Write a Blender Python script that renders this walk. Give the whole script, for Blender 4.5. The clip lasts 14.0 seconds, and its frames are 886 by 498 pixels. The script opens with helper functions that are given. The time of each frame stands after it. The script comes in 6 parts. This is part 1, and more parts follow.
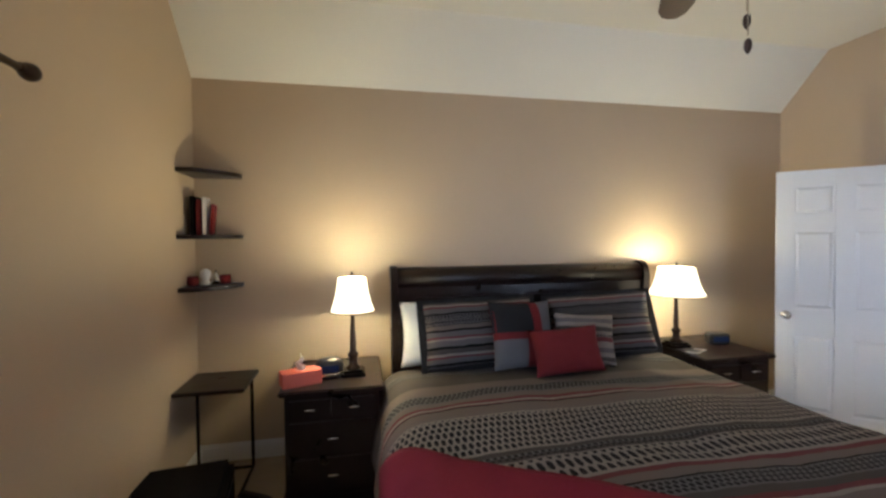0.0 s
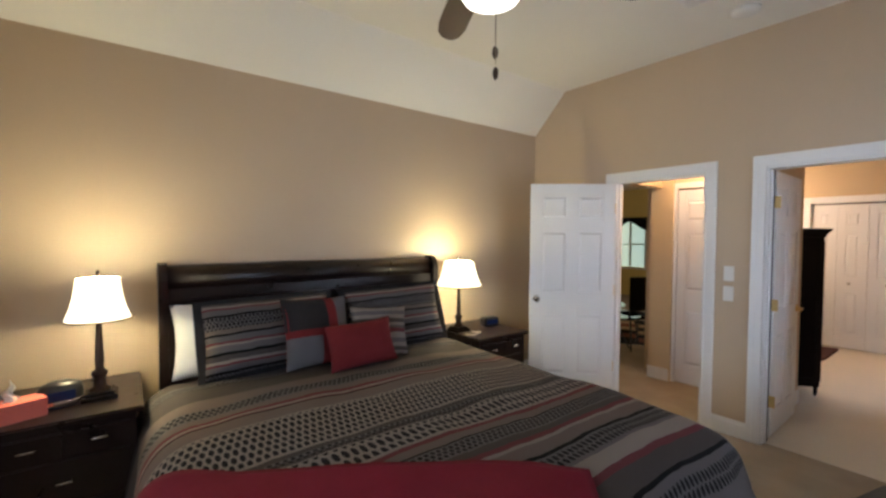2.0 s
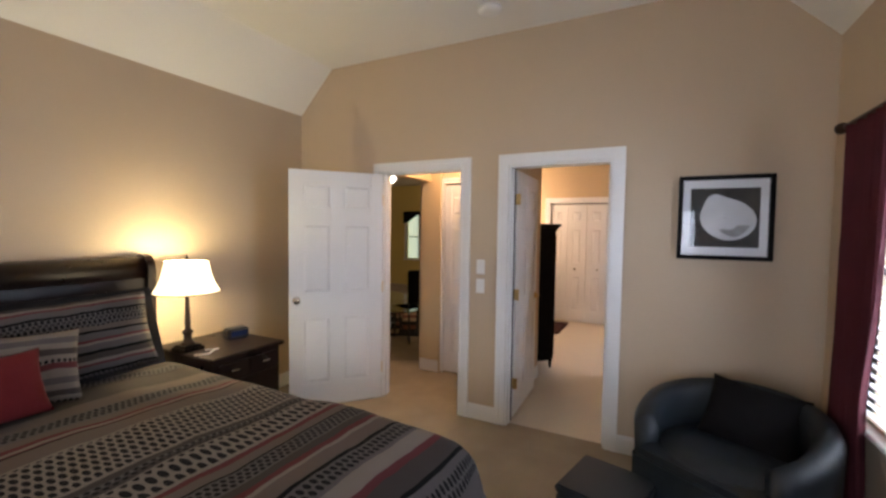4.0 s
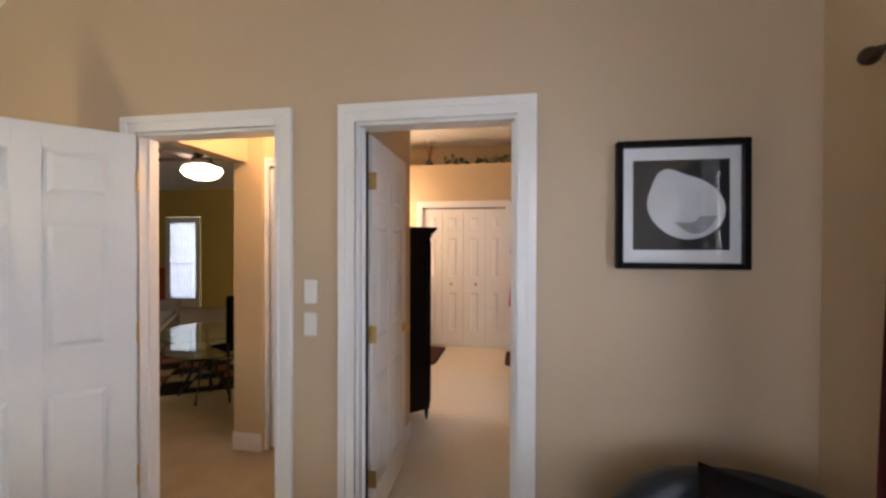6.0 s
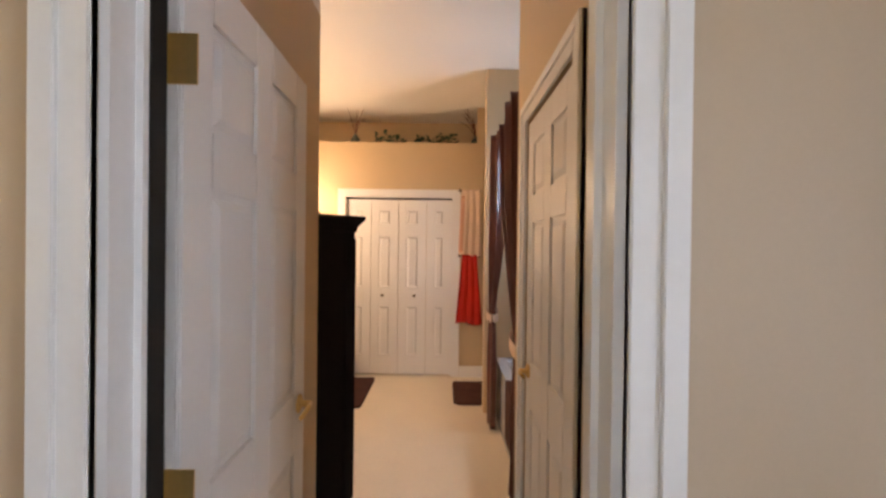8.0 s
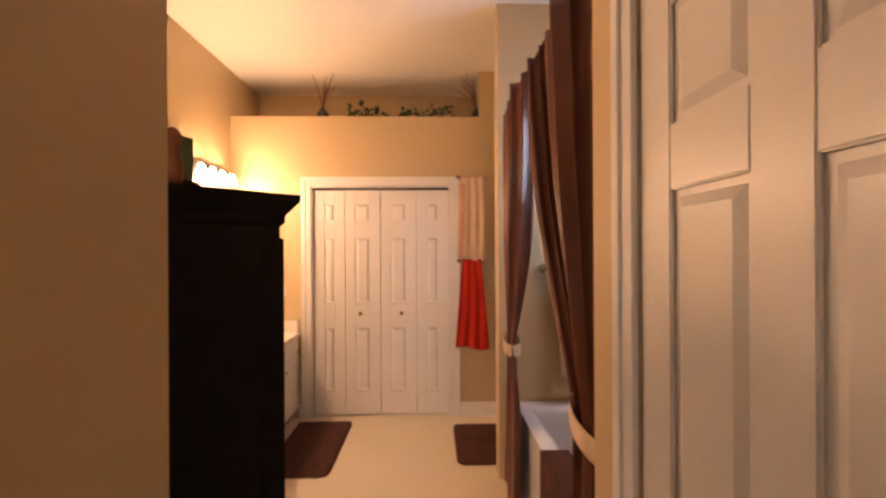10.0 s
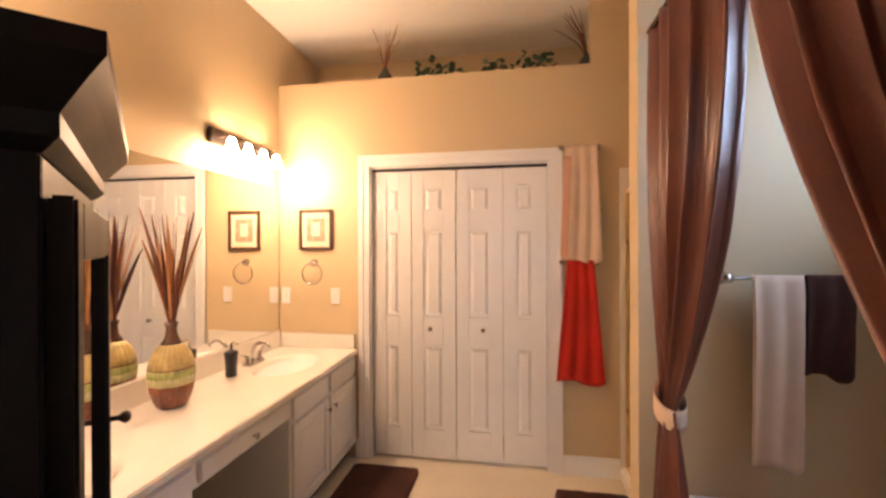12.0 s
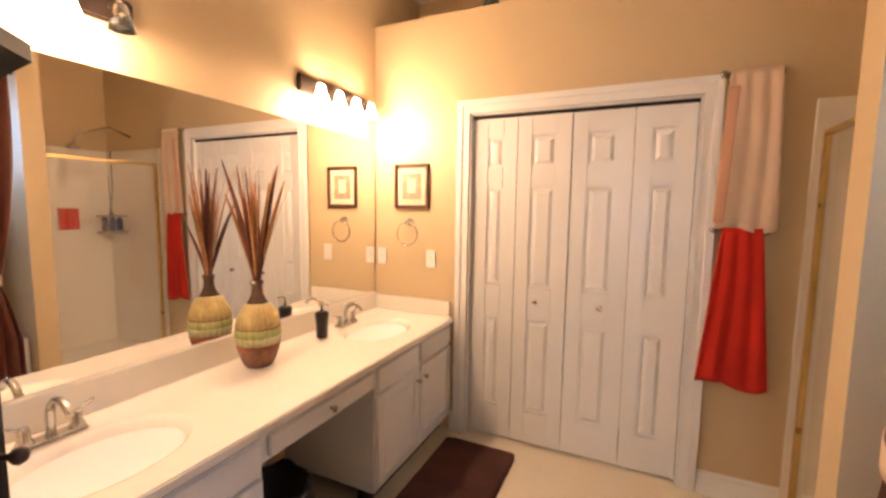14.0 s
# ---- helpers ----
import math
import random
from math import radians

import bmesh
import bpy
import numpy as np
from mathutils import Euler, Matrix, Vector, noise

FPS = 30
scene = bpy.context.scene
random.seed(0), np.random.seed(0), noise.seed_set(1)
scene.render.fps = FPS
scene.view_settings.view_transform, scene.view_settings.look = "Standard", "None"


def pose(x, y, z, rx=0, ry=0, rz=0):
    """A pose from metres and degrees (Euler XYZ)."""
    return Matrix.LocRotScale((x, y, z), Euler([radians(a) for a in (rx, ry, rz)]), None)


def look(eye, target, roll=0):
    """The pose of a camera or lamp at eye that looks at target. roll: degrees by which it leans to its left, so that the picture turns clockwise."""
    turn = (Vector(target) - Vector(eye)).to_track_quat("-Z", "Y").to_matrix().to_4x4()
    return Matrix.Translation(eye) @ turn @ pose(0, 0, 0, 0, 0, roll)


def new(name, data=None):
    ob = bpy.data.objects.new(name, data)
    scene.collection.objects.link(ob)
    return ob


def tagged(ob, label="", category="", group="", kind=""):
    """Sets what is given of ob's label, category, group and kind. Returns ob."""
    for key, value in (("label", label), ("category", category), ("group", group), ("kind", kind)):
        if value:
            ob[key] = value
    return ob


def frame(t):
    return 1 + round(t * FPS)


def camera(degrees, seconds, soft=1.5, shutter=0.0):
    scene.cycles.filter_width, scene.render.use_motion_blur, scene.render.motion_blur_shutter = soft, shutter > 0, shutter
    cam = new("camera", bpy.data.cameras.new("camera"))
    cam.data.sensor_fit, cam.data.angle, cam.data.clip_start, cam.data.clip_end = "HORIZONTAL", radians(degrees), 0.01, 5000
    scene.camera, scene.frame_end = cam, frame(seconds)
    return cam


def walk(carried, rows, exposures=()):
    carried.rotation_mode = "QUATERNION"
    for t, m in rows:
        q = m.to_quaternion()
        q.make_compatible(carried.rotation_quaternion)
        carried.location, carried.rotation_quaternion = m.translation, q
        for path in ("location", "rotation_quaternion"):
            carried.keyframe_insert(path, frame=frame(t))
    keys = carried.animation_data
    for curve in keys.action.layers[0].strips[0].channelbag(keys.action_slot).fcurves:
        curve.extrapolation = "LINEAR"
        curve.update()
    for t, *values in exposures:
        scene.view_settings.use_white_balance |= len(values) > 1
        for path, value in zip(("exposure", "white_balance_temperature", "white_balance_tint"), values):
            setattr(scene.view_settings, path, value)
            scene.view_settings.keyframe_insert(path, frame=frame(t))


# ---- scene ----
cam = camera(93.2, 14.0, soft=2.7)
PATH = [
    (0, (1.595, 1.267, 1.556), (1.993, 3.227, 1.508), -0.6),
    (0.5, (1.627, 1.268, 1.554), (2.221, 3.177, 1.491), -0.4),
    (1, (1.649, 1.259, 1.551), (2.447, 3.092, 1.481), -0.1),
    (1.5, (1.663, 1.244, 1.541), (2.666, 2.973, 1.474), 0.2),
    (2, (1.677, 1.227, 1.543), (2.881, 2.822, 1.479), 0.4),
    (2.5, (1.707, 1.21, 1.541), (3.094, 2.649, 1.478), 0.7),
    (3, (1.805, 1.211, 1.54), (3.356, 2.471, 1.477), 0.8),
    (3.5, (1.987, 1.253, 1.551), (3.677, 2.319, 1.471), 0.6),
    (4, (2.269, 1.221, 1.557), (4.049, 2.129, 1.465), 0.8),
    (4.2, (2.373, 1.244, 1.556), (4.194, 2.066, 1.467), 0.9),
    (6.3, (3.758, 1.541, 1.486), (5.738, 1.824, 1.474), 0.2),
    (6.5, (3.893, 1.557, 1.49), (5.879, 1.795, 1.481), 0.3),
    (7, (4.224, 1.631, 1.499), (6.22, 1.754, 1.484), 0.6),
    (7.5, (4.528, 1.706, 1.5), (6.528, 1.733, 1.479), 0.8),
    (7.7, (4.656, 1.736, 1.492), (6.656, 1.746, 1.475), 0.9),
    (9.8, (5.756, 1.828, 1.467), (7.755, 1.774, 1.472), -0.7),
    (10, (5.881, 1.818, 1.485), (7.88, 1.765, 1.486), -0.3),
    (11, (6.391, 1.829, 1.466), (8.391, 1.852, 1.49), -1.0),
    (11.5, (6.6, 1.821, 1.472), (8.592, 2.0, 1.487), -0.5),
    (12, (6.78, 1.881, 1.474), (8.752, 2.217, 1.471), -0.2),
    (12.5, (6.902, 1.883, 1.48), (8.836, 2.391, 1.443), 0.1),
    (13, (7.013, 1.884, 1.456), (8.902, 2.538, 1.403), 0.2),
    (13.5, (7.093, 1.903, 1.446), (8.938, 2.668, 1.342), 0.5),
    (14, (7.145, 1.921, 1.47), (8.952, 2.756, 1.276), 0.8),
]
walk(cam, [(t, look(eye, target, roll)) for t, eye, target, roll in PATH], [(0.0, -0.28, 5350, 14), (2.5, -0.28, 5700, 14), (4.2, -0.26, 6000, 18), (7.7, -0.12, 6200, 16), (9.8, -0.14, 7700, 32), (10.5, -0.12, 7500, 32), (11.5, 0.06, 6500, 24), (14.0, 0.05, 6400, 19)])

# ---- world, sun, large lights ----
world = bpy.data.worlds.new("sky")
scene.world = world
world.use_nodes = True
wn = world.node_tree
sky = wn.nodes.new("ShaderNodeTexSky")
sky.sky_type = "NISHITA"
sky.sun_disc = False
sky.sun_elevation = radians(42)
sky.sun_rotation = radians(200)
wn.links.new(sky.outputs[0], wn.nodes["Background"].inputs[0])
wn.nodes["Background"].inputs[1].default_value = 0.10


def lamp(name, kind, energy, color, m, size=0.1, size_y=None, angle=None):
    d = bpy.data.lights.new(name, kind)
    d.energy, d.color = energy, color
    if kind == "AREA":
        d.shape, d.size, d.size_y = "RECTANGLE", size, size_y or size
    elif kind == "SUN":
        d.angle = angle
    else:
        d.shadow_soft_size = size
    ob = new(name, d)
    ob.matrix_basis = m
    return ob


DAY = (0.84, 0.92, 1.0)
WARM = (1.0, 0.83, 0.42)
BATHW = (1.0, 0.67, 0.40)
lamp("sun", "SUN", 1.2, (1.0, 0.95, 0.88), look((0, 0, 10), (-3, 6, 0)), angle=radians(12))
lamp("window_light_south", "AREA", 36, DAY, look((4.53, 0.26, 1.40), (4.53, 3, 1.35)), 0.80, 1.3)
lamp("window_light_west", "AREA", 35, DAY, look((0.42, 1.75, 1.45), (4, 1.75, 1.40)), 1.5, 1.4)
lamp("window_light_tub", "AREA", 15, (0.50, 0.72, 1.0), look((8.06, 0.44, 2.02), (8.16, 2, 1.75)), 0.62, 0.6)
lamp("hall_ceiling_light", "POINT", 22, (1.0, 0.66, 0.36), pose(5.95, 2.95, 2.35), 0.08)
lamp("living_fan_light", "POINT", 42, (1.0, 0.82, 0.55), pose(8.5, 5.63, 2.25), 0.10)


# ---- materials ----
def nodes_of(m):
    return m.node_tree.nodes, m.node_tree.links, m.node_tree.nodes["Principled BSDF"]


def mat(name, color, rough=0.6, metal=0.0, var=0.12, scale=6.0, fine=90.0, bump=0.15, dist=0.002, coat=0.0, spec=0.5):
    """A painted or natural surface: two scales of mottling, uneven gloss and fine relief."""
    m = bpy.data.materials.new(name)
    m.use_nodes = True
    n, l, b = nodes_of(m)
    tc = n.new("ShaderNodeTexCoord")
    n1 = n.new("ShaderNodeTexNoise"); n1.inputs["Scale"].default_value = scale; n1.inputs["Detail"].default_value = 4
    n2 = n.new("ShaderNodeTexNoise"); n2.inputs["Scale"].default_value = fine; n2.inputs["Detail"].default_value = 3
    l.new(tc.outputs["Object"], n1.inputs["Vector"]); l.new(tc.outputs["Object"], n2.inputs["Vector"])
    add = n.new("ShaderNodeMath"); add.operation = "MULTIPLY_ADD"; add.inputs[1].default_value = 0.6
    l.new(n1.outputs["Fac"], add.inputs[0])
    sc = n.new("ShaderNodeMath"); sc.operation = "MULTIPLY"; sc.inputs[1].default_value = 0.4
    l.new(n2.outputs["Fac"], sc.inputs[0]); l.new(sc.outputs[0], add.inputs[2])
    ramp = n.new("ShaderNodeValToRGB")
    c = Vector(color)
    ramp.color_ramp.elements[0].position, ramp.color_ramp.elements[1].position = 0.3, 0.7
    ramp.color_ramp.elements[0].color = (*(c * (1 - var)), 1)
    ramp.color_ramp.elements[1].color = (*[min(1, v * (1 + var)) for v in c], 1)
    l.new(add.outputs[0], ramp.inputs[0])
    l.new(ramp.outputs[0], b.inputs["Base Color"])
    rr = n.new("ShaderNodeMapRange")
    b.inputs["Specular IOR Level"].default_value = spec
    rr.inputs["To Min"].default_value, rr.inputs["To Max"].default_value = max(0.03, rough - 0.08), min(1, rough + 0.08)
    l.new(n1.outputs["Fac"], rr.inputs[0]); l.new(rr.outputs[0], b.inputs["Roughness"])
    b.inputs["Metallic"].default_value = metal
    b.inputs["Coat Weight"].default_value = coat
    bp = n.new("ShaderNodeBump"); bp.inputs["Strength"].default_value = bump; bp.inputs["Distance"].default_value = dist
    l.new(n2.outputs["Fac"], bp.inputs["Height"]); l.new(bp.outputs[0], b.inputs["Normal"])
    return m


def emitter(name, color, strength):
    m = bpy.data.materials.new(name)
    m.use_nodes = True
    n, l, b = nodes_of(m)
    b.inputs["Base Color"].default_value = (0.8, 0.8, 0.8, 1)
    b.inputs["Emission Color"].default_value = (*color, 1)
    b.inputs["Emission Strength"].default_value = strength
    return m


def glassy(name, color=(1, 1, 1), rough=0.0):
    m = bpy.data.materials.new(name)
    m.use_nodes = True
    n, l, b = nodes_of(m)
    b.inputs["Base Color"].default_value = (*color, 1)
    b.inputs["Roughness"].default_value = rough
    b.inputs["Transmission Weight"].default_value = 1.0
    b.inputs["IOR"].default_value = 1.45
    return m


def cloth(name, color, var=0.2, rough=0.9, weave=260.0, trans=0.0):
    m = mat(name, color, rough, 0, var, 5.0, weave, 0.35, 0.002)
    n, l, b = nodes_of(m)
    b.inputs["Specular IOR Level"].default_value = 0.15
    return m


def striped(name, period, bands, dots):
    """Woven stripes along the second UV axis, with bands of small dark lozenges."""
    m = bpy.data.materials.new(name)
    m.use_nodes = True
    n, l, b = nodes_of(m)
    uv = n.new("ShaderNodeUVMap")
    sep = n.new("ShaderNodeSeparateXYZ"); l.new(uv.outputs[0], sep.inputs[0])

    def math(op, a, b2, c2=None):
        q = n.new("ShaderNodeMath"); q.operation = op
        for i, v in enumerate((a, b2, c2)):
            if v is None:
                continue
            if isinstance(v, (int, float)):
                q.inputs[i].default_value = v
            else:
                l.new(v, q.inputs[i])
        return q.outputs[0]
    wob = n.new("ShaderNodeTexNoise"); wob.inputs["Scale"].default_value = 9
    l.new(uv.outputs[0], wob.inputs["Vector"])
    yy = math("MULTIPLY_ADD", wob.outputs["Fac"], 0.020, sep.outputs[1])
    ph = math("FRACT", math("DIVIDE", yy, period), 0)
    ramp = n.new("ShaderNodeValToRGB"); ramp.color_ramp.interpolation = "CONSTANT"
    els = ramp.color_ramp.elements
    els[0].position, els[0].color = bands[0][0], (*bands[0][1], 1)
    els[1].position, els[1].color = bands[1][0], (*bands[1][1], 1)
    for p, c in bands[2:]:
        els.new(p).color = (*c, 1)
    l.new(ph, ramp.inputs[0])
    fac = None
    for a, z, dx, dy in dots:
        # staggered rows of ovals, dx apart in a row and dy from row to row
        row = math("DIVIDE", yy, dy)
        fb = math("SUBTRACT", math("FRACT", row, 0), 0.5)
        shift = math("MULTIPLY", math("FRACT", math("MULTIPLY", math("FLOOR", row, 0), 0.5), 0), 1.0)
        fa = math("SUBTRACT", math("FRACT", math("ADD", math("DIVIDE", sep.outputs[0], dx), shift), 0), 0.5)
        far = math("ADD", math("POWER", math("ABSOLUTE", math("DIVIDE", fa, 0.33), 0), 2), math("POWER", math("ABSOLUTE", math("DIVIDE", fb, 0.45), 0), 2))
        inside = math("MULTIPLY", math("GREATER_THAN", ph, a), math("LESS_THAN", ph, z))
        oval = math("MULTIPLY", math("LESS_THAN", far, 1.0), inside)
        fac = oval if fac is None else math("MAXIMUM", fac, oval)
    mix = n.new("ShaderNodeMix"); mix.data_type = "RGBA"
    l.new(fac, mix.inputs["Factor"]); l.new(ramp.outputs[0], mix.inputs["A"])
    mix.inputs["B"].default_value = (0.012, 0.012, 0.014, 1)
    fn = n.new("ShaderNodeTexNoise"); fn.inputs["Scale"].default_value = 380; fn.inputs["Detail"].default_value = 2
    l.new(uv.outputs[0], fn.inputs["Vector"])
    mr = n.new("ShaderNodeMapRange"); mr.inputs["To Min"].default_value = 0.7; mr.inputs["To Max"].default_value = 1.25
    l.new(fn.outputs["Fac"], mr.inputs[0])
    mul = n.new("ShaderNodeMix"); mul.data_type = "RGBA"; mul.blend_type = "MULTIPLY"; mul.inputs["Factor"].default_value = 1
    l.new(mix.outputs["Result"], mul.inputs["A"]); l.new(mr.outputs[0], mul.inputs["B"])
    l.new(mul.outputs["Result"], b.inputs["Base Color"])
    b.inputs["Roughness"].default_value = 0.9
    b.inputs["Specular IOR Level"].default_value = 0.12
    bp = n.new("ShaderNodeBump"); bp.inputs["Strength"].default_value = 0.4; bp.inputs["Distance"].default_value = 0.002
    l.new(fn.outputs["Fac"], bp.inputs["Height"]); l.new(bp.outputs[0], b.inputs["Normal"])
    return m


GREY, BEIGE, RED, DARK, CREAM, TAUPE = (0.096, 0.087, 0.086), (0.115, 0.093, 0.080), (0.105, 0.030, 0.033), (0.006, 0.006, 0.007), (0.190, 0.162, 0.142), (0.056, 0.047, 0.043)
M_WALL = mat("wall_paint", (0.53, 0.41, 0.28), 0.55, 0, 0.03, 1.5, 120, 0.12)
M_BATHWALL = mat("bath_wall_paint", (0.58, 0.44, 0.26), 0.5, 0, 0.03, 1.5, 120, 0.12)
M_YELLOW = mat("yellow_wall_paint", (0.66, 0.50, 0.16), 0.6, 0, 0.04, 1.5, 120, 0.1)
M_TERRA = mat("terracotta_paint", (0.45, 0.09, 0.04), 0.6, 0, 0.05, 1.5, 120, 0.1)
M_CEIL = mat("ceiling_paint", (0.80, 0.77, 0.70), 0.8, 0, 0.02, 2, 70, 0.25, 0.003)
M_WHITE = mat("white_gloss_paint", (0.80, 0.79, 0.77), 0.32, 0, 0.03, 3, 60, 0.05, 0.001)
M_CARPET = mat("beige_carpet", (0.38, 0.30, 0.21), 0.97, 0, 0.16, 4, 240, 0.9, 0.006)
M_VINYL = mat("cream_sheet_floor", (0.66, 0.58, 0.45), 0.42, 0, 0.05, 3, 35, 0.05, 0.001)
M_ESPRESSO = mat("espresso_wood", (0.010, 0.005, 0.0045), 0.30, 0, 0.4, 8, 60, 0.03, 0.001, spec=0.32)
M_BLACK = mat("black_wood", (0.0042, 0.0026, 0.0022), 0.5, 0, 0.3, 8, 60, 0.04, 0.001, spec=0.14)
M_LEATHER = mat("blue_black_leather", (0.012, 0.016, 0.020), 0.42, 0, 0.25, 6, 160, 0.35, 0.002, spec=0.4)
M_BLACKCLOTH = cloth("black_cloth", (0.006, 0.005, 0.0055))
M_RED = cloth("red_cloth", (0.13, 0.016, 0.018))
M_THROW = cloth("red_throw_cloth", (0.15, 0.012, 0.022))
M_GREYCLOTH = cloth("grey_cloth", (0.10, 0.10, 0.108))
M_BLACKPATCH = cloth("charcoal_cloth", (0.020, 0.019, 0.021))
M_WHITECLOTH = cloth("white_cloth", (0.75, 0.74, 0.72), 0.05)
M_PEACH = cloth("peach_towel", (0.72, 0.42, 0.28), 0.08)
M_CREAMTOWEL = cloth("cream_towel", (0.74, 0.56, 0.41), 0.06)
M_REDTOWEL = cloth("red_towel", (0.50, 0.030, 0.018), 0.15, 0.95, 180)
M_CURTAIN = mat("brown_satin", (0.135, 0.043, 0.028), 0.34, 0, 0.35, 4, 200, 0.2, 0.001)
M_PLUM = cloth("plum_curtain_cloth", (0.075, 0.016, 0.022))
M_RUG = cloth("brown_bath_rug", (0.065, 0.028, 0.022), 0.4, 1.0, 130)
M_CHROME = mat("brushed_nickel", (0.60, 0.57, 0.53), 0.25, 1.0, 0.05, 10, 90, 0.02, 0.001)
M_BRASS = mat("brass", (0.72, 0.52, 0.22), 0.3, 1.0, 0.1, 10, 90, 0.03, 0.001)
M_BRONZE = mat("dark_bronze", (0.06, 0.04, 0.03), 0.4, 0.8, 0.2, 10, 90, 0.05, 0.001)
M_MARBLE = mat("cultured_marble", (0.82, 0.77, 0.68), 0.16, 0, 0.03, 4, 20, 0.0, 0.001, coat=0.4)
M_TUB = mat("white_acrylic", (0.80, 0.80, 0.80), 0.15, 0, 0.02, 4, 40, 0.0, 0.001, coat=0.3)
M_PLASTIC = mat("white_plastic", (0.78, 0.76, 0.72), 0.35, 0, 0.02, 5, 60, 0.02, 0.001)
M_BLACKPL = mat("black_plastic", (0.012, 0.012, 0.014), 0.3, 0, 0.1, 9, 90, 0.05, 0.001)
M_BLUEPL = mat("blue_display", (0.02, 0.035, 0.10), 0.2, 0, 0.1, 9, 90, 0.0, 0.001)
M_CORAL = mat("coral_card", (0.68, 0.16, 0.11), 0.7, 0, 0.06, 9, 90, 0.05, 0.001)
M_TISSUE = cloth("tissue", (0.85, 0.83, 0.80), 0.03)
M_MAT = mat("white_mat_board", (0.80, 0.80, 0.82), 0.8, 0, 0.02, 5, 100, 0.03, 0.001)
M_PRINT = mat("black_print", (0.012, 0.012, 0.013), 0.5, 0, 0.3, 3, 80, 0.0, 0.001)
M_PETAL = mat("grey_white_petal", (0.66, 0.67, 0.69), 0.6, 0, 0.10, 5, 14, 0.1, 0.002)
M_SEPIA = mat("sepia_print", (0.45, 0.24, 0.16), 0.6, 0, 0.4, 22, 60, 0.0, 0.001)
M_LEAF = mat("ivy_leaf", (0.035, 0.085, 0.045), 0.55, 0, 0.45, 14, 90, 0.2, 0.002)
M_TWIG = mat("dried_twig", (0.16, 0.055, 0.035), 0.8, 0, 0.4, 14, 90, 0.3, 0.002)
M_STRAW = mat("dried_straw", (0.44, 0.21, 0.075), 0.75, 0, 0.4, 14, 90, 0.3, 0.002)
M_POT = mat("green_black_pot", (0.03, 0.04, 0.03), 0.35, 0, 0.4, 14, 90, 0.1, 0.002)
M_NECK = mat("dark_brown_glaze", (0.085, 0.042, 0.028), 0.2, 0, 0.35, 14, 60, 0.1, 0.002, coat=0.4)
M_HUSK = mat("wine_brown_husk", (0.085, 0.022, 0.018), 0.7, 0, 0.4, 14, 90, 0.3, 0.002)
M_FRAMEWOOD = mat("walnut_frame", (0.085, 0.043, 0.024), 0.4, 0, 0.35, 12, 80, 0.05, 0.001)
M_VASE4 = mat("straw_glaze", (0.50, 0.38, 0.15), 0.25, 0, 0.3, 14, 60, 0.1, 0.002, coat=0.3)
M_VASE1 = mat("brown_glaze", (0.22, 0.075, 0.04), 0.22, 0, 0.35, 14, 60, 0.1, 0.002, coat=0.4)
M_VASE2 = mat("olive_glaze", (0.36, 0.38, 0.13), 0.22, 0, 0.25, 14, 60, 0.1, 0.002, coat=0.4)
M_VASE3 = mat("cream_green_glaze", (0.45, 0.42, 0.22), 0.22, 0, 0.25, 14, 60, 0.1, 0.002, coat=0.4)
# near-black for gaps and recesses, with their shade put into the colour
M_SHADOWGAP = mat("shaded_gap", (0.015, 0.013, 0.012), 0.9)
M_GLASS = glassy("clear_glass")
M_TABLEGLASS = glassy("green_table_glass", (0.75, 0.88, 0.85))
M_FROST = glassy("frosted_shower_glass", (0.9, 0.88, 0.82), 0.25)
M_MIRROR = mat("mirror_silver", (0.92, 0.92, 0.90), 0.03, 1.0, 0.0, 3, 20, 0.0, 0.001)
n_, l_, b_ = nodes_of(M_MIRROR)
for lk in list(b_.inputs["Roughness"].links):
    M_MIRROR.node_tree.links.remove(lk)
b_.inputs["Roughness"].default_value = 0.0
M_BULB = emitter("lit_bath_shade", (1.0, 0.82, 0.55), 30.0)
M_BULBOFF = glassy("frosted_lamp_glass", (0.98, 0.96, 0.93), 0.15)
M_LIVEBULB = emitter("lit_bowl_shade", (1.0, 0.85, 0.6), 9.0)
M_OUTSIDE = emitter("bright_outdoors", (0.80, 0.90, 1.0), 2.6)
M_GARDEN = emitter("green_garden_daylight", (0.42, 0.62, 0.52), 0.75)
M_SHADE = mat("lamp_shade_cloth", (0.86, 0.76, 0.58), 0.9, 0, 0.04, 5, 150, 0.2, 0.001)
n_, l_, b_ = nodes_of(M_SHADE)
b_.inputs["Emission Color"].default_value = (1.0, 0.80, 0.45, 1)
b_.inputs["Emission Strength"].default_value = 3.2
# bands from the pillows to the foot, in metres
COMF_M = [(0.0, TAUPE), (0.20, GREY), (0.30, DARK), (0.315, TAUPE), (0.50, BEIGE), (0.62, GREY), (0.73, BEIGE), (0.79, RED), (0.815, CREAM), (0.835, RED), (0.85, DARK), (0.862, BEIGE),
          (0.97, CREAM), (1.30, TAUPE), (1.335, GREY), (1.36, TAUPE), (1.385, CREAM), (1.57, RED), (1.595, BEIGE), (1.65, DARK), (1.665, GREY), (1.76, TAUPE), (1.80, RED), (1.83, CREAM),
          (1.85, BEIGE), (1.93, DARK), (1.95, GREY), (2.05, CREAM), (2.13, RED), (2.16, TAUPE), (2.24, DARK), (2.26, GREY)]
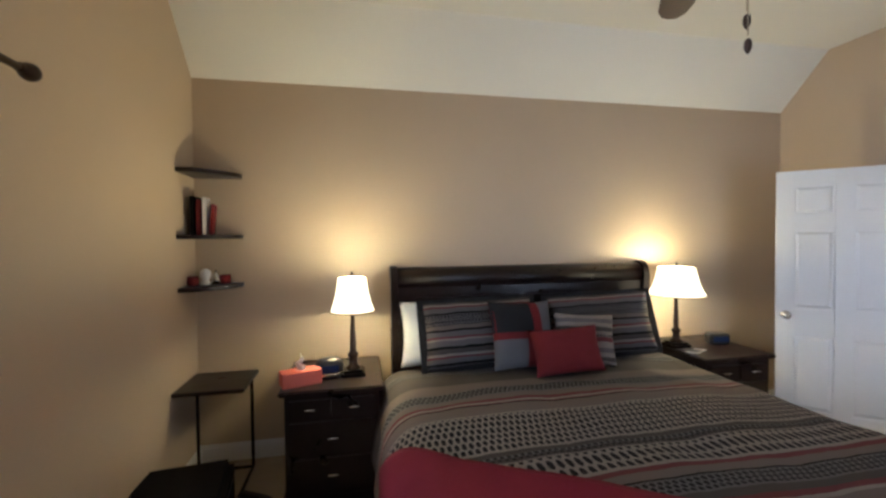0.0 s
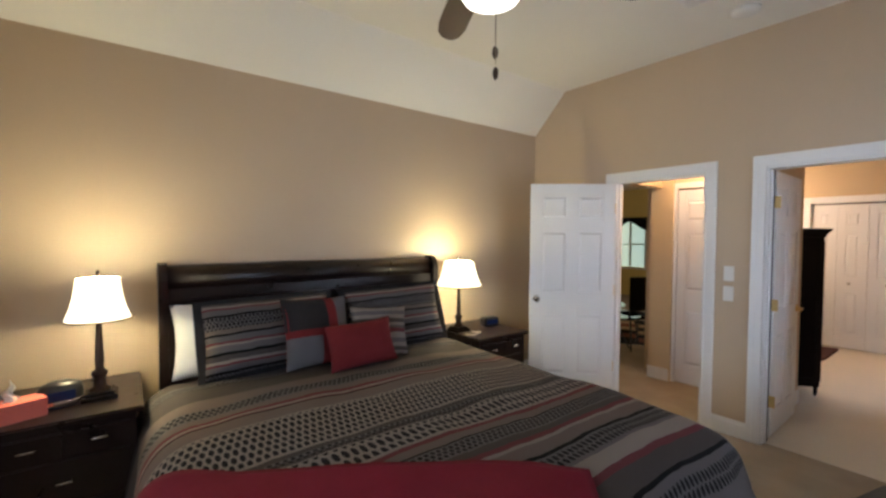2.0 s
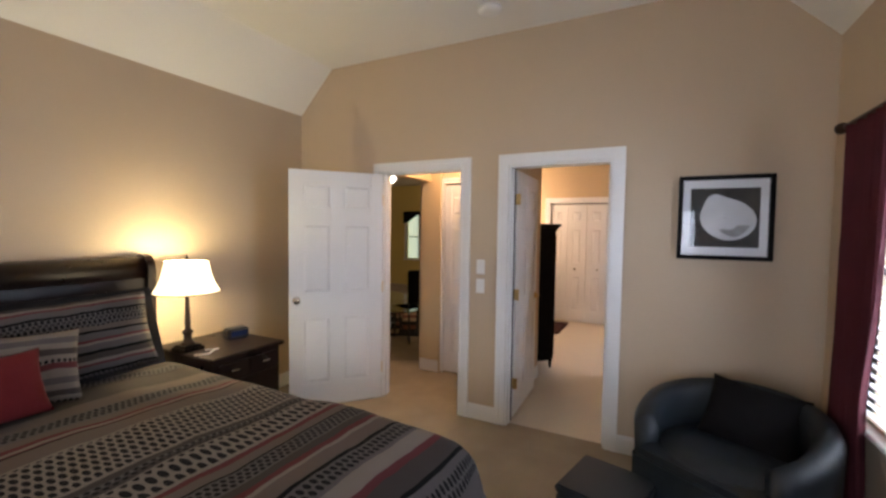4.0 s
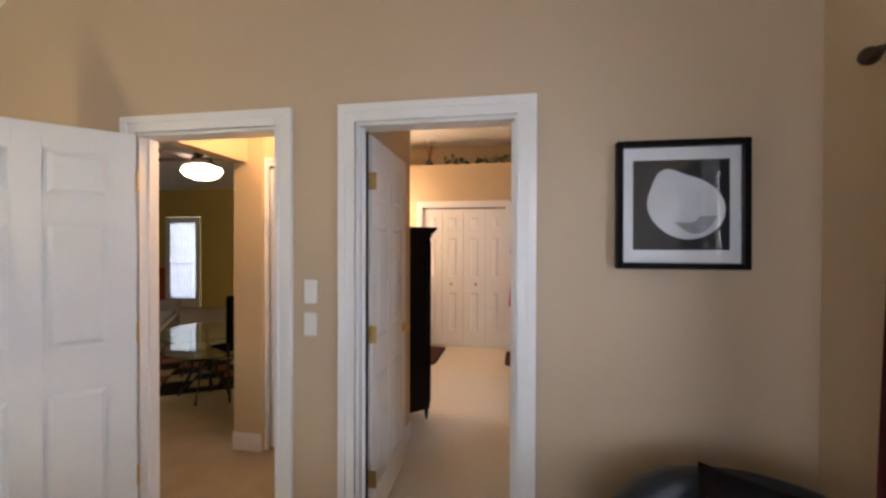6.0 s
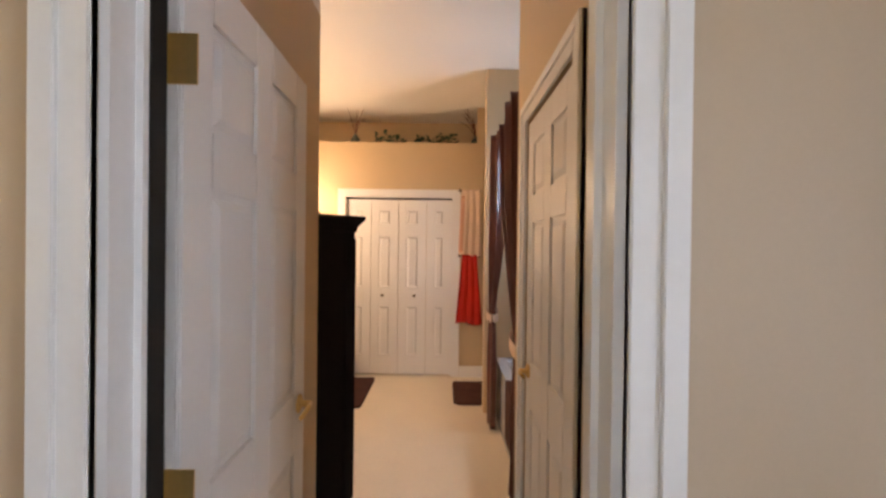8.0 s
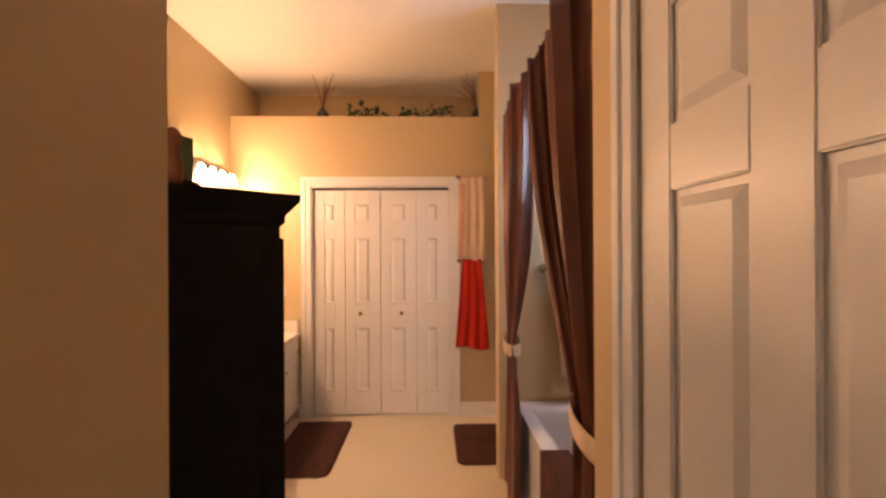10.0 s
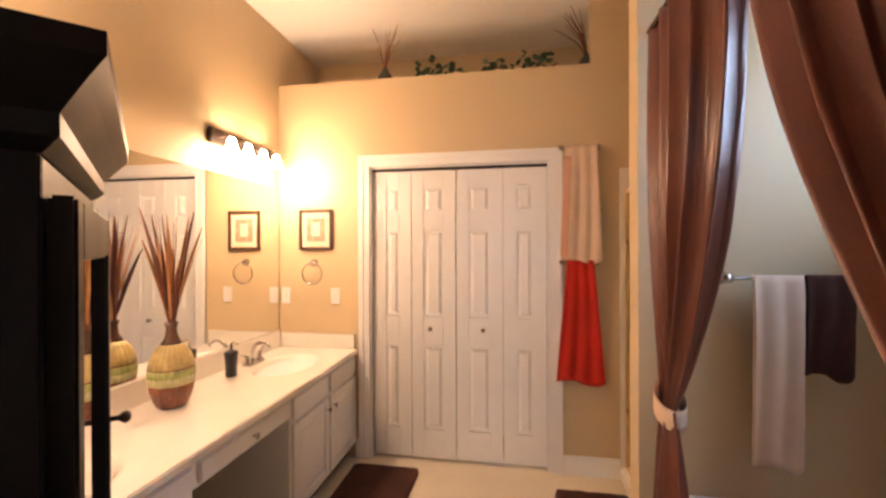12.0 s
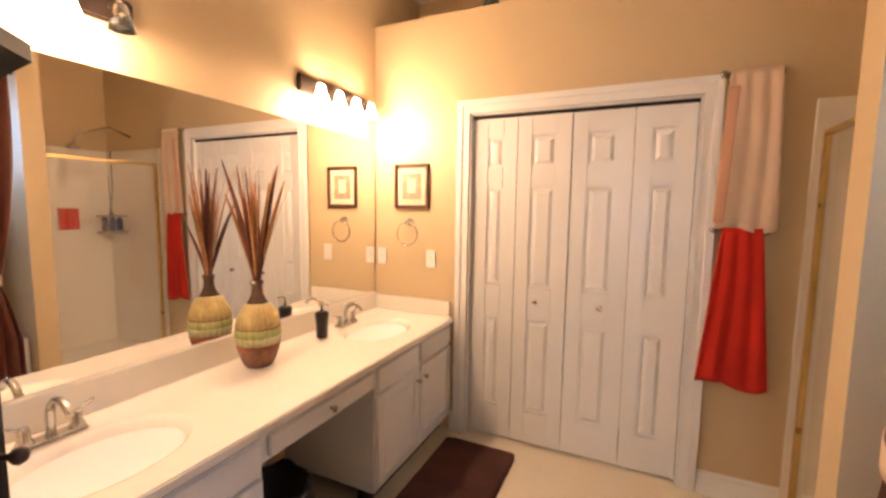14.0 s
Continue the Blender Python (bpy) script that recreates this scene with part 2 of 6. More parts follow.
M_COMF = striped("striped_comforter", 2.7, [(p / 2.7, c) for p, c in COMF_M],
                 [(a / 2.7, z / 2.7, dx, dy) for a, z, dx, dy in ((0.22, 0.30, 0.026, 0.027), (0.63, 0.72, 0.028, 0.030), (0.985, 1.29, 0.032, 0.050), (1.34, 1.38, 0.030, 0.020), (1.40, 1.55, 0.040, 0.075), (1.67, 1.75, 0.030, 0.027), (1.96, 2.04, 0.032, 0.040), (2.30, 2.40, 0.034, 0.050))])
SHAM = [(0.0, GREY), (0.10, DARK), (0.14, GREY), (0.24, RED), (0.28, CREAM), (0.33, TAUPE), (0.42, DARK), (0.47, GREY), (0.58, CREAM), (0.62, RED), (0.66, GREY), (0.76, DARK), (0.80, BEIGE), (0.88, GREY)]
M_SHAM = striped("striped_sham", 0.34, SHAM, [(0.0, 0.10, 0.024, 0.022), (0.88, 1.0, 0.024, 0.026)])
M_LIGHTSTRIPE = striped("light_striped_cushion", 0.20, [(0.0, CREAM), (0.2, TAUPE), (0.35, CREAM), (0.5, GREY), (0.65, CREAM), (0.85, RED)], [(0.0, 0.1, 0.024, 0.020)])


# ---- mesh helpers ----
def box(bm, x0, x1, y0, y1, z0, z1, bev=0.0):
    m = Matrix.LocRotScale(((x0 + x1) / 2, (y0 + y1) / 2, (z0 + z1) / 2), None, (abs(x1 - x0), abs(y1 - y0), abs(z1 - z0)))
    made = bmesh.ops.create_cube(bm, size=1, matrix=m)
    if bev:
        edges = {e for v in made["verts"] for e in v.link_edges}
        bmesh.ops.bevel(bm, geom=list(edges), offset=bev, segments=2, affect="EDGES")
    return bm


def boxes(*rows, bev=0.0):
    bm = bmesh.new()
    for r in rows:
        box(bm, *r, bev=bev)
    return bm


def lathe(profile, seg=24, cx=0.0, cy=0.0, bm=None):
    """A turned solid from (radius, height) pairs."""
    bm = bm or bmesh.new()
    rings = []
    for r, z in profile:
        rings.append([bm.verts.new((cx + r * math.cos(2 * math.pi * i / seg), cy + r * math.sin(2 * math.pi * i / seg), z)) for i in range(seg)])
    for a, b in zip(rings, rings[1:]):
        for i in range(seg):
            bm.faces.new((a[i], a[(i + 1) % seg], b[(i + 1) % seg], b[i]))
    bm.faces.new(rings[0][::-1])
    bm.faces.new(rings[-1])
    return bm


def tube(points, r, seg=8, bm=None, taper=None):
    """A round rod through points; taper: radius at the end."""
    bm = bm or bmesh.new()
    pts = [Vector(p) for p in points]
    rings = []
    for i, p in enumerate(pts):
        d = (pts[min(i + 1, len(pts) - 1)] - pts[max(i - 1, 0)]).normalized()
        up = Vector((0, 0, 1)) if abs(d.z) < 0.9 else Vector((1, 0, 0))
        a = d.cross(up).normalized(); b = d.cross(a)
        rr = r if taper is None else r + (taper - r) * i / (len(pts) - 1)
        rings.append([bm.verts.new(p + rr * (math.cos(2 * math.pi * k / seg) * a + math.sin(2 * math.pi * k / seg) * b)) for k in range(seg)])
    for a, b in zip(rings, rings[1:]):
        for k in range(seg):
            bm.faces.new((a[k], a[(k + 1) % seg], b[(k + 1) % seg], b[k]))
    bm.faces.new(rings[0][::-1]); bm.faces.new(rings[-1])
    return bm


def extrude_profile(profile, axis, a, b, bm=None):
    """A closed outline of (p, z) pairs drawn from a to b along x or y."""
    bm = bm or bmesh.new()
    ends = []
    for s in (a, b):
        ends.append([bm.verts.new((s, p, z) if axis == "x" else (p, s, z)) for p, z in profile])
    n = len(profile)
    for i in range(n):
        bm.faces.new((ends[0][i], ends[0][(i + 1) % n], ends[1][(i + 1) % n], ends[1][i]))
    bm.faces.new(ends[0][::-1]); bm.faces.new(ends[1])
    return bm


def sheet(nu, nv, place, bm=None, uv=None):
    """A cloth: place(u, v) with u, v from 0 to 1."""
    bm = bm or bmesh.new()
    lay = bm.loops.layers.uv.verify()
    g = [[bm.verts.new(place(i / nu, j / nv)) for j in range(nv + 1)] for i in range(nu + 1)]
    for i in range(nu):
        for j in range(nv):
            f = bm.faces.new((g[i][j], g[i + 1][j], g[i + 1][j + 1], g[i][j + 1]))
            f.smooth = True
            for lp, (a, b) in zip(f.loops, ((i, j), (i + 1, j), (i + 1, j + 1), (i, j + 1))):
                lp[lay].uv = uv(a / nu, b / nv) if uv else (a / nu, b / nv)
    return bm


def smooth(bm, angle=40):
    for f in bm.faces:
        f.smooth = True
    for e in bm.edges:
        if len(e.link_faces) == 2 and e.calc_face_angle(0) > radians(angle):
            e.smooth = False
    return bm


def part(name, bm, material, parent=None, label="", thick=0.0):
    bmesh.ops.recalc_face_normals(bm, faces=bm.faces[:])
    me = bpy.data.meshes.new(name)
    bm.to_mesh(me); bm.free()
    me.materials.append(material)
    ob = new(name, me)
    ob.parent = parent
    if label:
        ob["label"] = label
    if thick:
        s = ob.modifiers.new("thickness", "SOLIDIFY"); s.thickness = thick
    return ob


def thing(name, m, label, category, group="", kind=""):
    ob = new(name)
    ob.empty_display_size = 0.1
    ob.matrix_basis = m
    return tagged(ob, label, category, group, kind)


def structure(name, bm, material, label="", category=""):
    return tagged(part(name, bm, material), label, category, kind="structure")


# ---- large structure ----
XW, XE, YS, YN = 0.49, 5.43, 0.33, 4.456          # bedroom
XP, XB, YB, YM, YP = 5.55, 9.605, 1.39, 3.58, 2.325  # bath: door wall, far wall, south side, mirror wall, passage side
ZW, ZC, YK = 2.68, 3.085, 4.055
ZB = 3.07

structure("floor_bedroom", boxes((XW - 0.12, XP - 0.06, YS - 0.12, YN + 0.12, -0.1, 0)), M_CARPET, "beige cut pile carpet, lightly trodden", "carpet")
structure("floor_bath", boxes((XP - 0.06, XB + 0.12, 0.2, YP, -0.1, 0), (6.53, XB + 0.12, YP, YM + 0.12, -0.1, 0)), M_VINYL, "smooth cream sheet floor", "floor")
structure("floor_hall", boxes((XP - 0.06, 6.53, YP, 3.7, -0.1, 0), (XP - 0.06, 12.5, 3.7, 14, -0.1, 0)), M_CARPET, "beige carpet of hall and living room", "carpet")
structure("wall_north", boxes((XW - 0.12, XE, YN, YN + 0.12, 0, 3.3)), M_WALL, "tan painted wall behind the bed", "wall")
# west wall with a window, south wall with a window
structure("wall_west", boxes((XW - 0.12, XW, YS - 0.12, 1.0, 0, 3.3), (XW - 0.12, XW, 2.5, YN, 0, 3.3), (XW - 0.12, XW, 1.0, 2.5, 0, 0.72), (XW - 0.12, XW, 1.0, 2.5, 2.1, 3.3)), M_WALL, "tan painted side wall", "wall")
WX0, WX1, WZ0, WZ1 = 4.10, 4.94, 0.72, 2.08
structure("wall_south", boxes((XW, WX0, YS - 0.12, YS, 0, 3.3), (WX1, XE, YS - 0.12, YS, 0, 3.3), (WX0, WX1, YS - 0.12, YS, 0, WZ0), (WX0, WX1, YS - 0.12, YS, WZ1, 3.3)), M_WALL, "tan painted window wall", "wall")
D1A, D1B, D2A, D2B, DH = 2.665, 3.465, 1.51, 2.262, 2.065
structure("wall_east", boxes((XE, XP, YS - 0.12, D2A, 0, 3.3), (XE, XP, D2B, D1A, 0, 3.3), (XE, XP, D1B, YN + 0.12, 0, 3.3), (XE, XP, D2A, D2B, DH, 3.3), (XE, XP, D1A, D1B, DH, 3.3)), M_WALL, "tan painted wall with two doorways", "wall")
bm = bmesh.new()
extrude_profile([(YN + 0.02, ZW - 0.018), (YN + 0.02, ZC + 0.1), (YK, ZC + 0.1), (YK, ZC)], "x", XW - 0.1, XE + 0.02, bm)
extrude_profile([(YS - 0.02, ZW - 0.018), (YK - YN + YS + 0.80, ZC), (YK - YN + YS + 0.80, ZC + 0.1), (YS - 0.02, ZC + 0.1)], "x", XW - 0.1, XE + 0.02, bm)
box(bm, XW - 0.1, XE + 0.02, YK - YN + YS + 0.80, YK, ZC, ZC + 0.1)
structure("ceiling_bedroom", bm, M_CEIL, "off-white ceiling sloping down to the walls", "ceiling")

# bath shell
structure("wall_bath_mirror", boxes((6.53, XB, YM, YM + 0.12, 0, ZB + 0.1), (XP, 6.53, YM + 0.02, YM + 0.12, 2.55, ZB + 0.1)), M_BATHWALL, "golden tan wall above the vanity", "wall")
structure("wall_passage", boxes((XP, 6.70, YP, YP + 0.12, 0, 2.50), (6.58, 6.70, YP + 0.12, YM, 0, 2.50)), M_BATHWALL, "golden tan passage wall topped by a plant shelf", "wall")
structure("ceiling_hall", boxes((XP, 6.70, YP, YM + 0.02, 2.50, 2.56)), M_CEIL, "low hall ceiling", "ceiling")
BA, BZ = 1.655, 2.882
structure("wall_bath_end", boxes((XB, XB + 0.12, 0.2, BA, 0, 2.665), (XB, XB + 0.12, BZ, YM, 0, 2.665), (XB, XB + 0.12, BA, BZ, 2.045, 2.665)), M_BATHWALL, "golden tan end wall round the closet doors", "wall")
structure("wall_plant_ledge", boxes((XB + 0.12, XB + 0.62, 0.2, YM, 2.565, 2.665)), M_BATHWALL, "golden tan plant ledge over the closet", "ledge")
structure("wall_ledge_back", boxes((XB + 0.62, XB + 0.72, 0.2, YM + 0.12, 2.665, ZB + 0.1), (XB, XB + 0.62, YM, YM + 0.12, 2.6, ZB + 0.1)), M_BATHWALL, "golden tan wall behind the plant ledge", "wall")
structure("wall_bifold_closet", boxes((XB + 0.5, XB + 0.62, BA - 0.1, BZ + 0.1, 0, 2.565)), M_BATHWALL, "tan closet back wall", "wall")
structure("wall_bath_south", boxes((XP, 6.04, YB - 0.12, YB, 0, ZB + 0.1), (6.74, 6.98, YB - 0.12, YB, 0, ZB + 0.1), (6.04, 6.74, YB - 0.12, YB, 2.05, ZB + 0.1), (6.86, 6.98, 0.48, YB - 0.12, 0, ZB + 0.1)), M_BATHWALL, "golden tan wall with a closet door", "wall")
structure("wall_column", boxes((8.574, 8.70, 0.36, YB, 0, ZB + 0.1)), M_BATHWALL, "painted end of the wall between bath and shower", "wall")
structure("wall_tub", boxes((6.86, 7.72, 0.36, 0.48, 0, ZB + 0.1), (8.40, 8.57, 0.36, 0.48, 0, ZB + 0.1), (7.72, 8.40, 0.36, 0.48, 0, 1.68), (7.72, 8.40, 0.36, 0.48, 2.36, ZB + 0.1)), mat("tub_wall_paint", (0.42, 0.41, 0.41), 0.5, 0, 0.03, 1.5, 120, 0.12), "grey-beige wall round the bath", "wall")
structure("wall_shower", boxes((8.70, XB + 0.12, 0.2, 0.36, 0, ZB + 0.1), (XB + 0.005, XB + 0.1, 0.2, YB, 2.665, ZB + 0.1)), M_BATHWALL, "tan wall above the shower", "wall")
structure("ceiling_bath", boxes((XP, 10.4, 0.2, YM + 0.12, ZB, ZB + 0.1)), M_CEIL, "off-white bathroom ceiling", "ceiling")
structure("wall_closet_back", boxes((XP, 6.86, 0.36, 0.48, 0, 3.0)), M_BATHWALL, "closet back wall", "wall")

# hall and living room
structure("wall_hall", boxes((6.32, 6.44, YP + 0.12, 2.50, 0, 2.5), (6.32, 6.44, 2.5, 3.30, 2.05, 2.5), (6.28, 6.44, 3.30, 3.53, 0, 2.5), (XP, 6.28, 3.42, 3.53, 2.075, 2.5)), mat("hall_paint", (0.58, 0.45, 0.26), 0.55, 0, 0.03, 1.5, 120, 0.1), "golden hall wall with an opening", "wall")
structure("wall_living", boxes((12.3, 12.42, 3.7, 6.70, 0, 4.6), (12.3, 12.42, 7.50, 8.85, 0, 4.6), (12.3, 12.42, 9.80, 10.35, 0.92, 4.6), (12.3, 12.42, 11.0, 14, 0, 4.6), (12.3, 12.42, 6.7, 7.5, 0, 0.75), (12.3, 12.42, 6.7, 7.5, 1.95, 4.6),
          (12.3, 12.42, 8.85, 9.8, 2.13, 4.6), (12.3, 12.42, 10.35, 11.0, 2.2, 4.6), (6.65, 12.3, 3.70, 3.72, 0, 4.6), (XE, 12.42, 14, 14.1, 0, 4.6), (XE, XP, YN + 0.12, 14, 0, 4.6)), M_YELLOW, "yellow painted living room wall", "wall")
structure("wall_panel_terracotta", boxes((12.29, 12.42, 9.80, 10.35, 0.0, 0.92)), M_TERRA, "terracotta painted lower wall", "wall")
bm = bmesh.new()
extrude_profile([(XE, 3.6), (9.0, 3.6), (12.42, 2.75), (12.42, 2.85), (9.0, 3.75), (XE, 3.75)], "y", 3.62, 14.1, bm)
structure("ceiling_living", bm, M_CEIL, "sloping white living room ceiling", "ceiling")


def base_run(name, rows):
    """Baseboards with a stepped top."""
    bm = bmesh.new()
    for x0, x1, y0, y1 in rows:
        box(bm, x0, x1, y0, y1, 0, 0.105, 0.002)
        ex, ey = (0.004, 0) if abs(x1 - x0) < 0.05 else (0, 0.004)
        box(bm, x0 + ex, x1 - ex, y0 + ey, y1 - ey, 0.105, 0.128, 0.003)
    return structure(name, bm, M_WHITE, "white painted baseboard", "baseboard")


base_run("baseboard_bedroom", [(XW, XE, YN - 0.015, YN), (XE - 0.015, XE, D1B + 0.08, YN - 0.015), (XE - 0.015, XE, D2B + 0.08, D1A - 0.08), (XE - 0.015, XE, YS, D2A - 0.08), (XW, XE - 0.015, YS, YS + 0.015), (XW, XW + 0.015, YS + 0.015, YN - 0.015)])
base_run("baseboard_bath", [(XB - 0.015, XB, 1.20, BA - 0.085), (XB - 0.015, XB, BZ + 0.085, 2.99), (6.82, 6.98, YB, YB + 0.015), (XP, 5.96, YB, YB + 0.015), (XP + 0.02, 6.70, YP - 0.015, YP), (6.70, 6.715, YP, 2.96)])
base_run("baseboard_hall", [(6.265, 6.28, 3.31, 3.53), (6.305, 6.32, YP + 0.12, 2.42), (6.28, 6.45, 3.53, 3.545), (12.27, 12.29, 9.88, 10.30)])


def casing(name, wall_x, y0, y1, h, side, w=0.082):
    """A door frame: moulded trim on one face of a wall along y. side: -1 or 1, the way the trim faces."""
    bm = bmesh.new()
    for a, b, t in ((0.0, w, 0.014), (w * 0.55, w, 0.022), (0.0, w * 0.18, 0.018)):
        x = sorted((wall_x, wall_x + side * t))
        box(bm, x[0], x[1], y0 - b, y0 - a, 0, h + b, 0.002)
        box(bm, x[0], x[1], y1 + a, y1 + b, 0, h + b, 0.002)
        box(bm, x[0], x[1], y0 - a, y1 + a, h + a, h + b, 0.002)
    return tagged(part(name, bm, M_WHITE), "white moulded door casing", "door casing", kind="structure")


def jamb(name, x0, x1, y0, y1, h, t=0.016):
    return structure(name, boxes((x0, x1, y0, y0 + t, 0, h), (x0, x1, y1 - t, y1, 0, h), (x0, x1, y0 + t, y1 - t, h - t, h), (x0 + 0.05, x0 + 0.06, y0 + t, y0 + t + 0.012, 0, h - t), (x0 + 0.05, x0 + 0.06, y1 - t - 0.012, y1 - t, 0, h - t)), M_WHITE, "white painted door jamb", "door jamb")


casing("trim_door_1", XE, D1A, D1B, DH, -1)
casing("trim_door_2", XE, D2A, D2B, DH, -1)
casing("trim_door_2_bath", XP, D2A, D2B, DH, 1, 0.06)
casing("trim_bifold", XB, BA, BZ, 2.045, -1)
jamb("trim_jamb_1", XE, XP, D1A, D1B, DH)
jamb("trim_jamb_2", XE, XP, D2A, D2B, DH)
# thin black strip on the jamb stands in for shade in the hinge gap
structure("trim_hinge_gap_shade", boxes((XP - 0.040, XP - 0.002, D2B - 0.0195, D2B - 0.0155, 0, DH - 0.018)), M_SHADOWGAP, "black strip painted for the shaded gap down the hinge side", "door seal")
jamb("trim_jamb_bifold", XB, XB + 0.12, BA, BZ, 2.045, 0.012)


def panel_rows(w, h, cols):
    """Outlines (x0, x1, z0, z1) of the raised fields of a panelled door."""
    st = 0.105 if cols == 2 else 0.085
    mid = 0.10
    xs = [(st, (w - mid) / 2), ((w + mid) / 2, w - st)] if cols == 2 else [(st, w - st)]
    zs = [(0.20, 0.78), (0.98, 1.58), (1.70, h - 0.115)]
    return [(a, b, c, d) for a, b in xs for c, d in zs]


def raised(bm, x0, x1, z0, z1, y, out, lift=0.0105, slope=0.022):
    """A raised field: a shallow truncated pyramid on the plane y, facing out."""
    lo = [bm.verts.new((a, y, c)) for a, c in ((x0, z0), (x1, z0), (x1, z1), (x0, z1))]
    hi = [bm.verts.new((a, y + out * lift, c)) for a, c in ((x0 + slope, z0 + slope), (x1 - slope, z0 + slope), (x1 - slope, z1 - slope), (x0 + slope, z1 - slope))]
    for i in range(4):
        bm.faces.new((lo[i], lo[(i + 1) % 4], hi[(i + 1) % 4], hi[i]))
    bm.faces.new(hi); bm.faces.new(lo[::-1])


def panel_door(w, h, cols, label, parent=None, name="door", th=0.035):
    """A moulded door; hinge edge at x = 0, thickness along y, both faces panelled."""
    d = thing(name, Matrix(), label, "door") if parent is None else parent
    rows = panel_rows(w, h, cols)
    bm = bmesh.new()
    box(bm, 0.0, w, -th / 2 + 0.010, th / 2 - 0.010, 0.0, h)
    xs = sorted({r[0] for r in rows} | {r[1] for r in rows} | {0.0, w})
    zs = sorted({r[2] for r in rows} | {r[3] for r in rows} | {0.0, h})
    for s in (-1, 1):
        a, b = sorted((s * (th / 2 - 0.0102), s * th / 2))
        for x0, x1 in zip(xs[::2], xs[1::2]):
            box(bm, x0, x1, a, b, 0, h, 0.003)
        for z0, z1 in zip(zs[::2], zs[1::2]):
            for q0, q1 in {(r[0], r[1]) for r in rows}:
                box(bm, q0 - 0.001, q1 + 0.001, a, b, z0, z1, 0.003)
    leaf = part("leaf", bm, M_WHITE, d)
    for r in rows:
        bm = bmesh.new()
        for s in (-1, 1):
            raised(bm, r[0] + 0.012, r[1] - 0.012, r[2] + 0.012, r[3] - 0.012, s * (th / 2 - 0.011), s)
        part("panel", bm, M_WHITE, d)
    return d


def lever(parent, x, z, s, m=None, knob=False, dirx=-1):
    bm = lathe([(0.001, 0), (0.032, 0), (0.032, 0.006), (0.024, 0.010), (0.011, 0.014), (0.011, 0.040)] + ([(0.027, 0.048), (0.029, 0.058), (0.022, 0.068), (0.002, 0.071)] if knob else [(0.002, 0.046)]), 18)
    if not knob:
        tube([(0, 0, 0.040), (dirx * 0.03, 0, 0.044), (dirx * 0.11, -0.006, 0.042)], 0.008, 8, bm)
    bm.transform(Matrix.Translation((x, s * 0.0175, z)) @ Matrix.Rotation(radians(-90 * s), 4, "X"))
    smooth(bm)
    part("door_handle", bm, m or M_CHROME, parent, "satin metal door handle")


def hinges(parent, zs, y=0.0):
    for z in zs:
        bm = boxes((-0.004, 0.0, -0.045, 0.02, z - 0.045, z + 0.045))
        tube([(-0.005, y, z - 0.05), (-0.005, y, z + 0.05)], 0.007, 8, bm)
        part("hinge", bm, M_BRASS, parent, "brass door hinge")


# bedroom door, standing open towards the bed wall
door = panel_door(0.795, 2.035, 2, "white six-panel bedroom door standing open", name="door_1")
lever(door, 0.735, 0.93, 1, knob=True); lever(door, 0.735, 0.93, -1, knob=True)
hinges(door, (0.28, 1.02, 1.80))
door.matrix_basis = pose(XE - 0.025, D1B - 0.02, 0.012, 0, 0, 139)
tagged(door, kind="structure")
# bath door, opened flat along the passage
door = panel_door(0.735, 2.035, 2, "white six-panel bathroom door standing wide open", name="door_2")
lever(door, 0.675, 0.93, 1, M_BRASS, dirx=-1); lever(door, 0.675, 0.93, -1, M_BRASS, dirx=-1)
hinges(door, (0.28, 1.02, 1.80), 0.02)
door.matrix_basis = pose(XP + 0.034, D2B - 0.006, 0.012, 0, 0, 1.4)
tagged(door, kind="structure")
# closet door in the passage
door = panel_door(0.69, 2.03, 2, "closed white six-panel closet door", name="door_3")
lever(door, 0.63, 0.93, 1, M_BRASS, dirx=-1)
hinges(door, (0.28, 1.02, 1.80), 0.02)
door.matrix_basis = pose(6.045, YB - 0.022, 0.01)
tagged(door, kind="structure")
bm = bmesh.new()
for a, b, t in ((0.0, 0.08, 0.014), (0.045, 0.08, 0.022)):
    box(bm, 6.04 - b, 6.04 - a, YB, YB + t, 0, 2.05 + b, 0.002); box(bm, 6.74 + a, 6.74 + b, YB, YB + t, 0, 2.05 + b, 0.002); box(bm, 6.04 - a, 6.74 + a, YB, YB + t, 2.05 + a, 2.05 + b, 0.002)
structure("trim_door_3", bm, M_WHITE, "white moulded door casing", "door casing")
# hall closet door
door = panel_door(0.79, 2.03, 2, "closed white six-panel hall door", name="door_4")
lever(door, 0.73, 0.95, -1, M_BRASS, dirx=-1)
door.matrix_basis = pose(6.345, 2.505, 0.01, 0, 0, 90)
tagged(door, kind="structure")
casing("trim_door_4", 6.32, 2.5, 3.265, 2.05, -1, 0.06)

# bifold closet doors at the end of the bath, four leaves
edges_y = [BA + 0.018, 1.958, 2.278, 2.591, BZ - 0.022]
for i, (a, b) in enumerate(zip(edges_y, edges_y[1:])):
    d = panel_door(b - a - 0.004, 1.995, 1, "white panelled bifold closet door leaf, closed", name="bifold_door")
    d["group"] = "bifold closet leaves"
    if i in (1, 2):
        kx = (2.091 - a) if i == 1 else (2.453 - a)
        bm = lathe([(0.002, 0), (0.011, 0), (0.008, 0.012), (0.016, 0.022), (0.014, 0.030), (0.002, 0.033)], 16)
        bm.transform(Matrix.Translation((kx, 0.0175, 0.90)) @ Matrix.Rotation(radians(-90), 4, "X"))
        part("knob", smooth(bm), M_CHROME, d, "small nickel knob")
    d.matrix_basis = pose(XB + 0.040 + (0.004 if i % 2 else 0), a, 0.02, 0, 0, 90)
